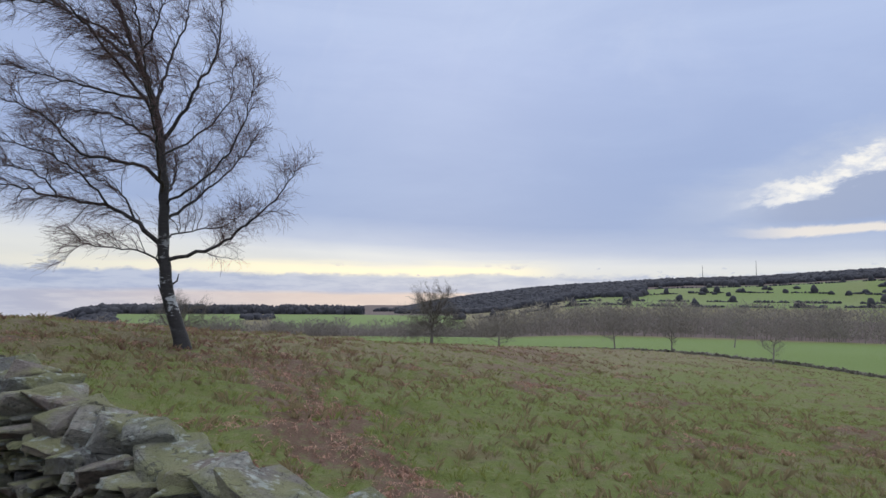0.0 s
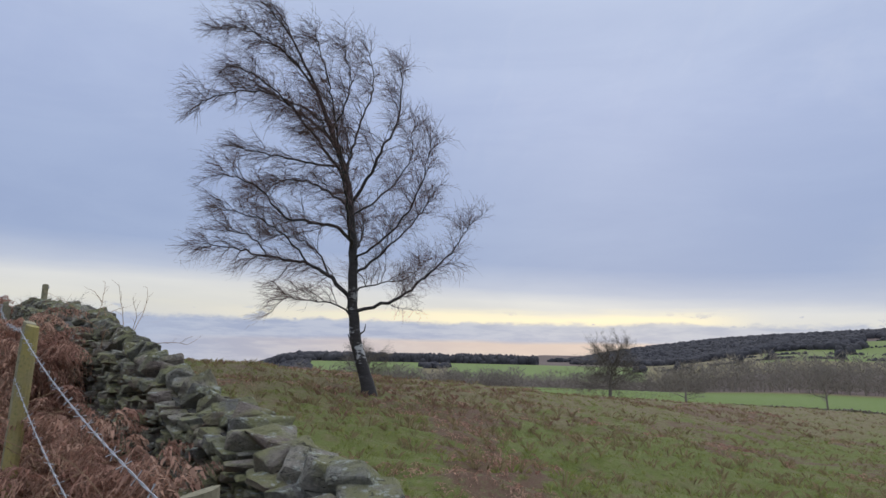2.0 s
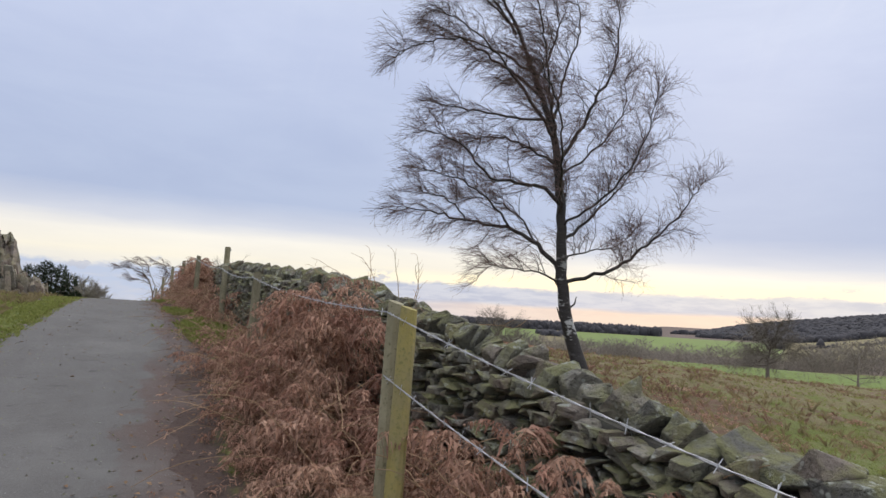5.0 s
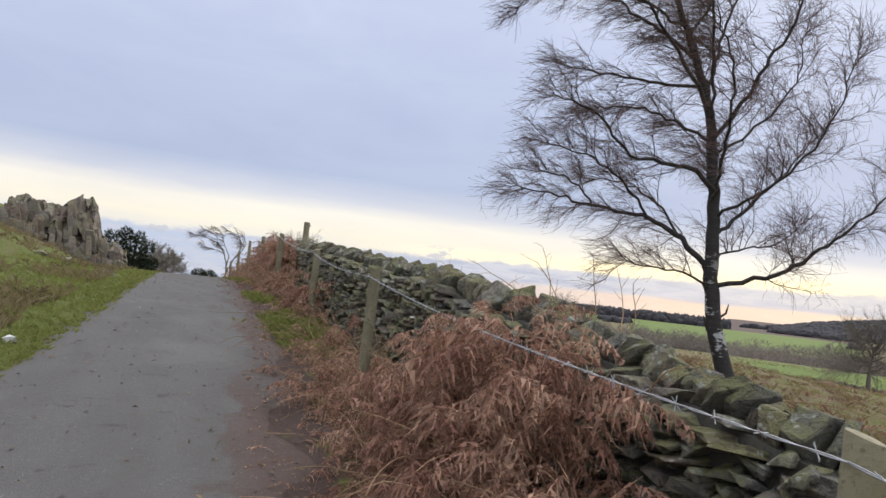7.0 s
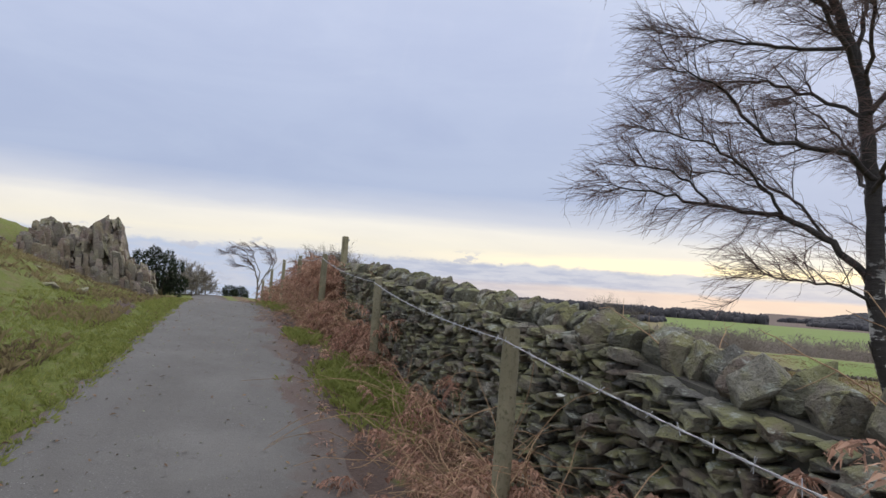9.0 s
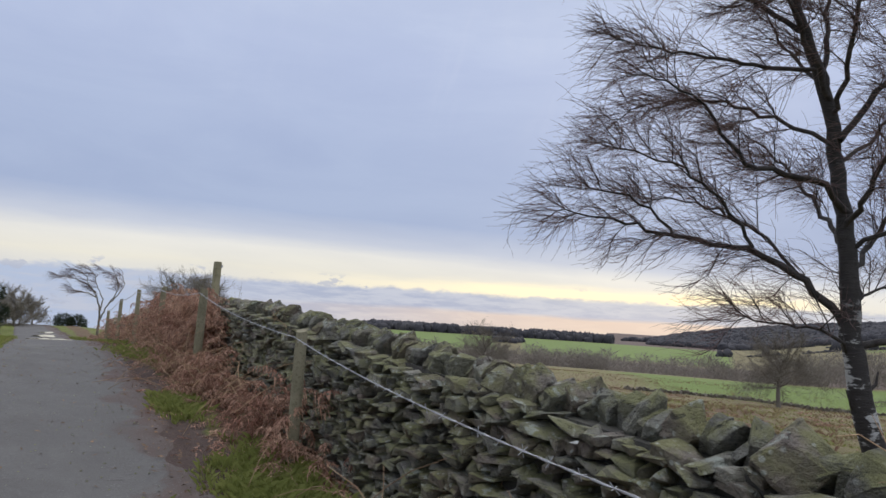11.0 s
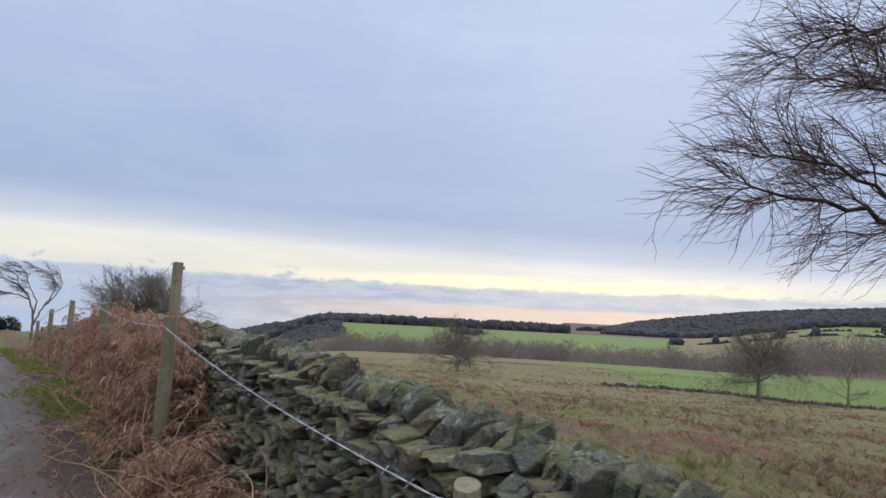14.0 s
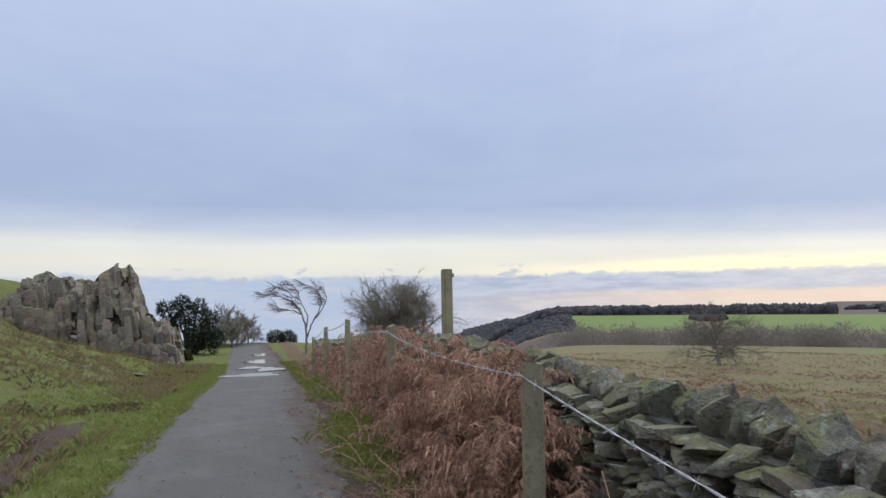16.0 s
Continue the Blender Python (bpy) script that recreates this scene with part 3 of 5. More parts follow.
def build_wall():
    rng = random.Random(11)
    wall = tagged(new("dry_stone_wall"), "dry stone wall of mossy grey stones with upright coping", "stone wall", kind="structure")
    wall.location = (1.6, 8, 0.6)
    inv = wall.matrix_basis.inverted()
    ys = np.arange(-6, 41, 0.5)
    # Inner solid that closes the gaps between stones, coloured as their shade
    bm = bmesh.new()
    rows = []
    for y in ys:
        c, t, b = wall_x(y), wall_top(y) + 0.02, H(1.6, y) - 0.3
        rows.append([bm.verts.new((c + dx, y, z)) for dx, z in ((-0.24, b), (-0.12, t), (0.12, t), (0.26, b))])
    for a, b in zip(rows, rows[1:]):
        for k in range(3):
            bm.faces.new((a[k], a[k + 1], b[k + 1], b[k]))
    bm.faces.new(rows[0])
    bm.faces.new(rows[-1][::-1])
    core = part("wall_core", bm, GAP_SHADE, wall)
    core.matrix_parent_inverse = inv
    shapes = [stone_mesh("stone", rng, f) for f in (0.7, 0.8, 0.9, 1.0, 0.75, 0.85, 0.95, 1.0, 0.8, 0.9, 0.7, 1.0, 0.9, 1.0, 0.8, 0.95)]
    blocks = len(shapes)
    shapes += [plate_mesh("coping_stone", rng) for _ in range(14)]
    tris = []
    for me in shapes:
        co = np.zeros(len(me.vertices) * 3)
        me.vertices.foreach_get("co", co)
        fs = [tuple(p.vertices) for p in me.polygons]
        tris.append((co.reshape(-1, 3), fs))
    loose_v, loose_f, count = [], [], [0]

    def lay(m, single, upright=False):
        k = rng.randrange(blocks, len(shapes)) if upright else rng.randrange(blocks)
        if single and count[0] < 300:
            ob = new("coping_stone" if upright else "stone", shapes[k])
            ob.parent = wall
            ob.matrix_parent_inverse = inv
            ob.matrix_basis = m
            count[0] += 1
        else:
            co, fs = tris[k]
            base = len(loose_v)
            M = np.array(m)
            loose_v.extend((co @ M[:3, :3].T + M[:3, 3]).tolist())
            loose_f.extend([tuple(base + i for i in f) for f in fs])

    def stone(x, y, z, sx, sy, sz, rx, ry, rz, single, upright=False):
        lay(pose(x, y, z, rx, ry, rz) @ Matrix.Diagonal((sx, sy, sz, 1)), single, upright)

    # coping: slabs laid flat at the low end, then plates on edge leaning along the wall
    y = -4.0
    while y < 38:
        flat = y < 4.6 and rng.random() < 0.75
        w = rng.uniform(0.04, 0.085) if rng.random() < 0.78 else rng.uniform(0.09, 0.14)
        hgt = rng.uniform(0.18, 0.29)
        if 8 < y < 10 and rng.random() < 0.5:
            w, hgt = rng.uniform(0.12, 0.17), rng.uniform(0.25, 0.31)
        if flat:
            w, hgt = rng.uniform(0.09, 0.22), rng.uniform(0.12, 0.2)
        if y > 17:
            hgt *= 0.85
        y += w * 0.5
        if flat:
            stone(wall_x(y) + rng.uniform(-0.06, 0.06), y, wall_top(y) + hgt * 0.42, rng.uniform(0.2, 0.38), w * 1.5, hgt,
                  rng.uniform(4, 34), rng.uniform(-18, 18), rng.uniform(-34, 34), y > 1.0)
        else:
            stone(wall_x(y) + rng.uniform(-0.05, 0.05), y, wall_top(y) + hgt * 0.30, rng.uniform(0.2, 0.32), w * 1.1, hgt,
                  rng.uniform(8, 46), rng.uniform(-18, 18), rng.uniform(-30, 30), 1.0 < y < 17.5, True)
        y += w * (0.42 if flat else 0.55)
    # courses of both faces, thin stones bedded nearly level
    for side in (-1, 1):
        for c in range(20):
            y = -4.0 + rng.uniform(0, 0.3)
            while y < 38:
                long = rng.uniform(0.06, 0.13) if rng.random() < 0.7 else rng.uniform(0.13, 0.21)
                if y > 26:
                    long *= 2
                top = wall_top(y)
                foot = H(1.6 + side * 0.3, y) - 0.05
                z = foot + 0.03 + c * 0.056
                y += long * 0.5
                if z < top + 0.04 and (side < 0 or y < 6 or rng.random() < 0.5):
                    f = (z - foot) / max(0.2, top - foot)
                    x = wall_x(y) + side * (0.26 - 0.12 * f) + rng.uniform(-0.04, 0.035)
                    stone(x, y, z + rng.uniform(-0.015, 0.015), rng.uniform(0.14, 0.24), long * 1.1, rng.uniform(0.045, 0.095),
                          rng.uniform(-9, 20), rng.uniform(-12, 12), rng.uniform(-18, 18), side < 0 and 8.0 < y < 13.0 and z > top - 0.4)
                y += long * 0.5
    rest = raw("wall_stones", loose_v, loose_f, STONE_JOINED, wall)
    rest.matrix_parent_inverse = inv
    tagged(rest, "mossy grey building stones", kind="stuff")


build_wall()


# ---------- woody growth ----------
class Tubes:
    """Collects tapered tubes into one mesh."""

    def __init__(self):
        self.v, self.f = [], []

    def add(self, pts, radii, sides):
        base, n = len(self.v), len(pts)
        for k, (p, r) in enumerate(zip(pts, radii)):
            d = (pts[min(k + 1, n - 1)] - pts[max(k - 1, 0)])
            d = d.normalized() if d.length > 1e-9 else Vector((0, 0, 1))
            a = d.cross(Vector((0.31, 0.83, 0.46)))
            a = a.normalized() if a.length > 1e-3 else Vector((1, 0, 0))
            b = d.cross(a)
            for s in range(sides):
                t = 2 * math.pi * s / sides
                q = p + (a * math.cos(t) + b * math.sin(t)) * r
                self.v.append((q.x, q.y, q.z))
        for k in range(n - 1):
            for s in range(sides):
                i, j = base + k * sides + s, base + k * sides + (s + 1) % sides
                self.f.append((i, j, j + sides, i + sides))

    def make(self, name, mat, parent, label=""):
        ob = raw(name, self.v, self.f, mat, parent, smooth=True)
        if parent:
            ob.matrix_parent_inverse = parent.matrix_basis.inverted()
        return tagged(ob, label)


def curve_through(pts, step):
    """A smooth line through the guide points, resampled."""
    out = []
    for k in range(len(pts) - 1):
        p0, p1, p2, p3 = pts[max(k - 1, 0)], pts[k], pts[k + 1], pts[min(k + 2, len(pts) - 1)]
        n = max(2, int((p2 - p1).length / step))
        for i in range(n):
            t = i / n
            out.append(0.5 * ((2 * p1) + (p2 - p0) * t + (2 * p0 - 5 * p1 + 4 * p2 - p3) * t * t + (3 * p1 - p0 - 3 * p2 + p3) * t ** 3))
    out.append(pts[-1].copy())
    return out


def wander(rng, p, d, length, n, pull, turn):
    """A bent shoot from p along d, drawn towards pull."""
    pts = [p.copy()]
    d = d.normalized()
    for _ in range(n):
        d = (d + pull * (1.0 / n) + Vector((rng.gauss(0, turn), rng.gauss(0, turn), rng.gauss(0, turn)))).normalized()
        p = p + d * (length / n)
        pts.append(p)
    return pts


def taper(r0, r1, n):
    return [r0 + (r1 - r0) * k / max(1, n - 1) for k in range(n)]


def aside(rng, d, spread):
    """A direction off d by about spread (1 is 45 degrees)."""
    v = Vector((rng.gauss(0, 1), rng.gauss(0, 1), rng.gauss(0, 1)))
    v = (v - d * v.dot(d))
    return (d + v.normalized() * spread).normalized() if v.length > 1e-6 else d


def build_birch():
    rng = random.Random(5)
    bx, by = 7.47, 12.02
    size = 0.955
    base = Vector((bx, by, H(bx, by) - 0.06))
    tree = tagged(new("birch_tree"), "bare silver birch bent by the wind, trunk dark at foot", "tree")
    tree.location = base
    U, W, Z = Vector((0.843, -0.539, 0)), Vector((0.539, 0.843, 0)), Vector((0, 0, 1))
    wind = -U * 0.9 + W * 0.15

    def at(u, v, w=0.0):
        return base + (U * u + W * w + Z * v) * size + Z * 0.06

    trunk, twigs = Tubes(), Tubes()
    line = curve_through([at(0.02, -0.15), at(-0.05, 0.25), at(-0.27, 0.95), at(-0.42, 1.95), at(-0.47, 2.9), at(-0.53, 3.9, 0.05), at(-0.72, 5.0, 0.05), at(-1.05, 5.9), at(-1.5, 7.0, -0.1), at(-2.0, 8.0, -0.1), at(-2.35, 8.7)], 0.22)
    n = len(line)
    rad = [max(0.012, 0.138 * (1 - k / n) ** 0.85) + 0.09 * math.exp(-k * 0.22 / 0.22) for k in range(n)]
    line = [p + Vector((rng.gauss(0, 0.012), rng.gauss(0, 0.012), 0)) for p in line]
    trunk.add(line, rad, 12)
    limbs = [
        ([at(-0.42, 1.95), at(-0.9, 2.57, 0.1), at(-1.55, 2.9, 0.2), at(-2.6, 3.06, 0.3), at(-3.3, 3.25, 0.35), at(-3.9, 3.3, 0.4)], 0.062),
        ([at(-1.5, 2.88, 0.2), at(-1.9, 3.4, 0.0), at(-2.6, 3.85, -0.1), at(-3.3, 3.95, -0.2)], 0.03),
        ([at(-2.4, 3.04, 0.28), at(-2.8, 3.5, 0.5), at(-3.5, 3.7, 0.7)], 0.024),
        ([at(-1.0, 2.62, 0.1), at(-1.3, 3.2, 0.5), at(-1.9, 3.6, 0.9), at(-2.6, 3.7, 1.2)], 0.028),
        ([at(-0.5, 3.4), at(-1.04, 3.75, -0.2), at(-1.95, 3.8, -0.5), at(-2.5, 4.4, -0.7), at(-3.2, 4.6, -0.9)], 0.05),
        ([at(-0.4, 1.7), at(-0.9, 2.0, -0.15), at(-1.9, 2.05, -0.3)], 0.028),
        ([at(-0.38, 1.8), at(0.5, 2.1, -0.2), at(1.15, 2.6, -0.35), at(1.7, 3.15, -0.4), at(2.15, 3.8, -0.5)], 0.055),
        ([at(-0.45, 2.6), at(0.13, 3.2, 0.4), at(0.78, 3.87, 0.7), at(1.3, 4.65, 0.9)], 0.045),
        ([at(-0.55, 4.3), at(0.0, 5.3, -0.3), at(0.45, 6.3, -0.5), at(0.45, 7.5, -0.5)], 0.05),
        ([at(-0.72, 5.0), at(-0.5, 6.1, 0.3), at(-0.15, 7.4, 0.4), at(-0.3, 8.2, 0.4)], 0.042),
        ([at(-0.9, 5.6), at(-1.55, 6.3, 0.4), at(-2.6, 7.1, 0.6), at(-3.4, 7.6, 0.8)], 0.045),
        ([at(-0.65, 4.8), at(-1.4, 5.7, -0.5), at(-2.2, 6.5, -0.9), at(-3.1, 7.0, -1.1)], 0.045),
        ([at(-0.75, 5.15), at(-1.8, 5.3, 0.2), at(-2.6, 5.5, 0.35), at(-3.2, 5.6, 0.4)], 0.036),
        ([at(-1.5, 7.0), at(-2.2, 7.7, -0.3), at(-3.1, 8.2, -0.5)], 0.034),
        ([at(-0.5, 3.2), at(-0.6, 4.0, -1.0), at(-0.8, 4.9, -1.8), at(-1.2, 5.6, -2.2)], 0.042),
        ([at(-0.5, 3.0), at(-0.3, 3.8, 1.0), at(-0.4, 4.6, 1.8), at(-0.8, 5.2, 2.3)], 0.042),
        ([at(-0.6, 4.6), at(-0.9, 5.6, -0.9), at(-1.1, 6.7, -1.3), at(-1.4, 7.5, -1.5)], 0.038),
        ([at(-0.7, 4.9), at(-0.7, 5.9, 0.9), at(-1.0, 6.8, 1.3)], 0.036),
        ([at(-0.48, 3.0), at(0.3, 3.5, -0.5), at(0.9, 4.4, -0.8), at(1.15, 5.4, -0.9)], 0.036),
        ([at(-0.45, 2.3), at(0.2, 2.55, 0.5), at(0.8, 2.7, 0.8), at(1.2, 3.1, 0.9)], 0.026),
        ([at(-0.6, 4.2), at(-1.5, 4.9, 0.6), at(-2.4, 5.0, 1.0), at(-3.0, 4.8, 1.2)], 0.034),
        ([at(-1.1, 6.0), at(-0.7, 7.0, -0.2), at(-0.9, 8.0, -0.2)], 0.03),
        ([at(-1.6, 7.2), at(-2.4, 8.0, 0.2), at(-3.2, 8.5, 0.3), at(-3.8, 8.5, 0.3)], 0.028),
        ([at(-2.0, 8.0, -0.1), at(-2.6, 8.8, -0.2), at(-3.2, 9.2, -0.3)], 0.024),
        ([at(-1.2, 6.2), at(-2.4, 6.7, -0.3), at(-3.5, 6.6, -0.4), at(-4.0, 6.3, -0.4)], 0.03),
        ([at(-0.55, 4.0), at(0.15, 4.6, 0.2), at(0.75, 5.4, 0.3), at(0.85, 6.3, 0.3)], 0.032),
    ]
    for guide, r0 in limbs + [(line[int(n * 0.45):], 0.0)]:
        pts = curve_through(guide, 0.13) if r0 else guide
        bough = Tubes()
        lift = (0.5 if r0 and (guide[-1] - base).z < 4.6 else 0.25) - (0.45 if r0 > 0.06 else 0)
        m = len(pts)
        if r0:
            pts = [p + Vector((rng.gauss(0, 0.02), rng.gauss(0, 0.02), rng.gauss(0, 0.02))) for p in pts]
            trunk_side = taper(r0 * 0.85, 0.007, m)
            bough.add(pts, trunk_side, 6)
        for k in range(max(2, int(m * 0.22)), m):
            for _ in range(2 if k > m - 4 or rng.random() < 0.3 else 1):
                f = k / m
                d = (pts[k] - pts[k - 1]).normalized()
                right = (pts[k] - base).dot(U) > 0.2
                blow = wind * (0.12 if right else 0.42)
                start = aside(rng, d, rng.uniform(0.7, 1.7)) + Z * lift + blow * 0.2
                length = rng.uniform(0.42, 1.05) * (1.05 - 0.5 * f)
                sec = wander(rng, pts[k], start, length, 5, blow * 1.1 + Z * (0.3 if right else lift - 0.3), 0.22)
                bough.add(sec, taper(0.0085 * (1.15 - 0.5 * f), 0.003, 6), 4)
                for q in range(1, 6):
                    for _ in range(3):
                        d2 = (sec[q] - sec[q - 1]).normalized()
                        t = wander(rng, sec[q - 1].lerp(sec[q], rng.random()), aside(rng, d2, rng.uniform(0.5, 1.3)) + blow * 0.4, rng.uniform(0.2, 0.48), 3, blow * 1.5 - Z * 0.1, 0.26)
                        twigs.add(t, taper(0.0034, 0.0018, 4), 3)
                        for _ in range(2):
                            w = rng.randrange(1, 4)
                            d3 = (t[w] - t[w - 1]).normalized()
                            twigs.add(wander(rng, t[w - 1].lerp(t[w], rng.random()), aside(rng, d3, 0.8) + blow * 0.4, rng.uniform(0.14, 0.32), 2, blow * 1.4 - Z * 0.15, 0.14), (0.0021, 0.0017, 0.0012), 3)
        bough.make("bough", BARK, tree)
    trunk.make("trunk", BIRCH, tree, "black and white peeling birch trunk")
    tagged(twigs.make("crown", TWIG, tree, "fine reddish windblown twigs"), kind="stuff")
    # short dead snags low on the trunk
    snags = Tubes()
    snags.add([at(-0.2, 0.95), at(-0.42, 1.1), at(-0.5, 1.32)], (0.03, 0.022, 0.008), 6)
    snags.add([at(-0.33, 1.25), at(-0.15, 1.4), at(-0.12, 1.55)], (0.025, 0.018, 0.008), 6)
    snags.make("snag", BARK, tree)


build_birch()


def bare_tree(name, label, x, y, height, spread, seed, mat, group="", trunk_r=0.12, fork=0.25, limbs=9, fine=5, lean=(0, 0), dense=1.0, stem=0.72, stout=0.34, dome=False, coarse=1.0):
    """A leafless tree with trunk, forking limbs and a crown of twigs."""
    rng = random.Random(seed)
    base = Vector((x, y, H(x, y) - 0.08))
    tree = tagged(new(name), label, "tree", group)
    tree.location = base
    trunk, crown = Tubes(), Tubes()
    Z = Vector((0, 0, 1))
    tilt = Vector((lean[0], lean[1], 0))
    line = wander(rng, base, Z + tilt * 0.4, height * stem, 9, Z * 0.3 + tilt * 0.6, 0.07)
    trunk.add(line, taper(trunk_r, trunk_r * 0.2, len(line)), 7)
    thin = max(0.0035, height * 0.0007) * coarse
    for k in range(limbs):
        f = fork + (1 - fork) * (k + rng.random() * 0.6) / limbs
        i = min(len(line) - 2, int(f * (len(line) - 1)))
        p = line[i].lerp(line[i + 1], f * (len(line) - 1) - i if i < len(line) - 2 else rng.random())
        a = k * 2.4 + rng.uniform(-0.4, 0.4)
        out = Vector((math.cos(a), math.sin(a), 0))
        d = out * (1.35 - 0.6 * f) + Z * (0.2 + 0.7 * f) + tilt * 0.5
        length = spread * (1.08 - 0.45 * f) * rng.uniform(0.8, 1.1)
        pull, bend = Z * 0.22 + tilt * 0.8, 0.2
        if dome:
            el = radians(2 + 76 * ((k + 0.5) / limbs) ** 1.25)
            d = out * math.cos(el) + Z * math.sin(el)
            length = spread * rng.uniform(0.85, 1.08) * (1 - 0.28 * math.sin(el))
            pull, bend = Z * 0.02, 0.34
        bough = wander(rng, p, d, length, 7, pull, bend)
        trunk.add(bough, taper(trunk_r * stout, thin * 1.4, 8), 5)
        for q in range(2, 8):
            for _ in range(int(2 * dense) + (rng.random() < (2 * dense) % 1)):
                d2 = (bough[q] - bough[q - 1]).normalized()
                sec = wander(rng, bough[q - 1].lerp(bough[q], rng.random()), aside(rng, d2, rng.uniform(0.5, 1.0)) + Z * (0.05 if dome else 0.2), length * rng.uniform(0.25, 0.5), 4, Z * (-0.05 if dome else 0.1) + tilt, 0.25)
                crown.add(sec, taper(thin * 1.7, thin * 0.9, 5), 4)
                for w in range(1, 5):
                    for _ in range(fine):
                        d3 = (sec[w] - sec[w - 1]).normalized()
                        crown.add(wander(rng, sec[w - 1].lerp(sec[w], rng.random()), aside(rng, d3, rng.uniform(0.4, 0.9)) + Z * (0 if dome else 0.1), length * rng.uniform(0.08, 0.2), 2, Z * (0 if dome else 0.2) + tilt, 0.36 if dome else 0.14), (thin, thin * 0.8, thin * 0.55), 3)
    trunk.make("trunk", mat, tree)
    tagged(crown.make("crown", mat, tree), kind="stuff")
    return tree


def polar(az, d, ox=0.3, oy=0.73):
    return ox + d * math.sin(radians(az)), oy + d * math.cos(radians(az))


BARE_BROWN = mottled("brown_bare_wood", (0.18, 0.155, 0.125), (0.23, 0.20, 0.16), (0.13, 0.11, 0.09), 0.5, vary=0.15)
bare_tree("field_tree", "bare spreading tree standing alone in rough pasture", 49.0, 36.0, 7.4, 4.3, 3, BARE_BROWN, "pasture trees", 0.2, 0.4, 22, 6, dense=1.4, stem=0.5, dome=True)
bare_tree("field_tree", "bare bushy tree at the edge of the pasture", 55.0, 32.0, 5.0, 2.4, 4, BARE_BROWN, "pasture trees", 0.12, 0.1, 10, 4)
bare_tree("field_tree", "bare rounded tree behind the pasture ridge", 35.6, 56.7, 5.4, 4.2, 8, BARE_BROWN, "pasture trees", 0.2, 0.35, 24, 6, dense=1.2, stem=0.42, dome=True)
for az_, d_, h_, s_ in ((70.5, 66, 4.2, 21), (75.2, 65, 4.0, 22), (80.1, 90, 4.6, 23), (82.9, 64, 3.6, 24)):
    bare_tree("young_tree", "small bare tree by the green meadow", *polar(az_, d_), h_, h_ * 0.5, s_, BARE_BROWN, "meadow trees", 0.1, 0.3, 9, 4)
# by the far end of the path
OAKX, OAKY = polar(11.9, 26, 0, 14.2)
bare_tree("oak_tree", "low round leafless oak with crooked grey branches behind bracken", OAKX, OAKY, 4.4, 2.8, 31, GREY_TWIG, "", 0.2, 0.6, 38, 5, dense=1.7, stem=0.36, stout=0.42, dome=True, coarse=1.3)


def build_thorn():
    """A thin tree of a few bare stems with a flat crown combed sideways by the wind."""
    rng = random.Random(35)
    x, y = polar(3.9, 31, 0, 14.2)
    base = Vector((x, y, H(x, y) - 0.05))
    tree = tagged(new("thorn_tree"), "thin leafless wind-bent tree beside the path", "tree")
    tree.location = base
    stems, crown = Tubes(), Tubes()
    wind = Vector((-0.85, 0.1, -0.05))
    lines = (
        ((0, 0, 0), (-0.05, 0, 1.2), (-0.25, 0, 2.0), (-0.65, 0.1, 2.6), (-0.9, 0.1, 3.1), (-1.5, 0.2, 3.3)),
        ((-0.05, 0, 1.2), (0.0, 0.1, 1.9), (-0.35, 0.2, 2.7), (-0.5, 0.3, 3.2), (-0.95, 0.3, 3.45)),
        ((0, 0, 0.9), (0.3, -0.1, 1.7), (0.62, -0.1, 2.3), (0.62, 0, 2.9), (0.3, 0, 3.3), (-0.2, 0, 3.4)),
        ((0.3, -0.1, 1.7), (0.75, 0.1, 2.2), (0.95, 0.2, 2.8), (0.8, 0.2, 3.2)),
        ((-0.25, 0, 2.0), (-0.8, -0.2, 2.2), (-1.4, -0.3, 2.3)),
        ((-0.3, 0.1, 2.2), (-0.9, 0.3, 2.7), (-1.6, 0.4, 2.95), (-2.1, 0.4, 2.95)),
    )
    for k, guide in enumerate(lines):
        pts = curve_through([base + Vector(p) for p in guide], 0.14)
        pts = [p + Vector((rng.gauss(0, 0.02), rng.gauss(0, 0.02), rng.gauss(0, 0.02))) for p in pts]
        stems.add(pts, taper(0.065 if k == 0 else 0.038, 0.009, len(pts)), 6)
        for q in range(len(pts) // 2, len(pts)):
            d = (pts[q] - pts[q - 1]).normalized()
            for _ in range(3):
                sec = wander(rng, pts[q], aside(rng, d, 1.0) + wind * 0.3, rng.uniform(0.2, 0.5), 4, wind * 0.8, 0.2)
                crown.add(sec, taper(0.007, 0.004, 5), 3)
                for w in range(1, 5):
                    for _ in range(2):
                        crown.add(wander(rng, sec[w], aside(rng, (sec[w] - sec[w - 1]).normalized(), 0.6) + wind * 0.4, rng.uniform(0.15, 0.4), 2, wind, 0.12), (0.0042, 0.0036, 0.0025), 3)
    stems.make("trunk", GREY_TWIG, tree)
    tagged(crown.make("crown", TWIG, tree, "reddish twigs combed sideways"), kind="stuff")


build_thorn()
for k, (az_, d_, h_) in enumerate(((-4.0, 40, 2.0), (-3.0, 42, 2.4), (-2.1, 41, 2.2), (-1.1, 43, 1.9), (-4.8, 39, 1.8), (-2.5, 39, 1.7))):
    bare_tree("shrub", "leafless grey shrub at the end of the path", *polar(az_, d_, 0, 14.2), h_, h_ * 0.6, 41 + k, GREY_TWIG, "path end shrubs", 0.06, 0.05, 13, 5, dense=2.0)


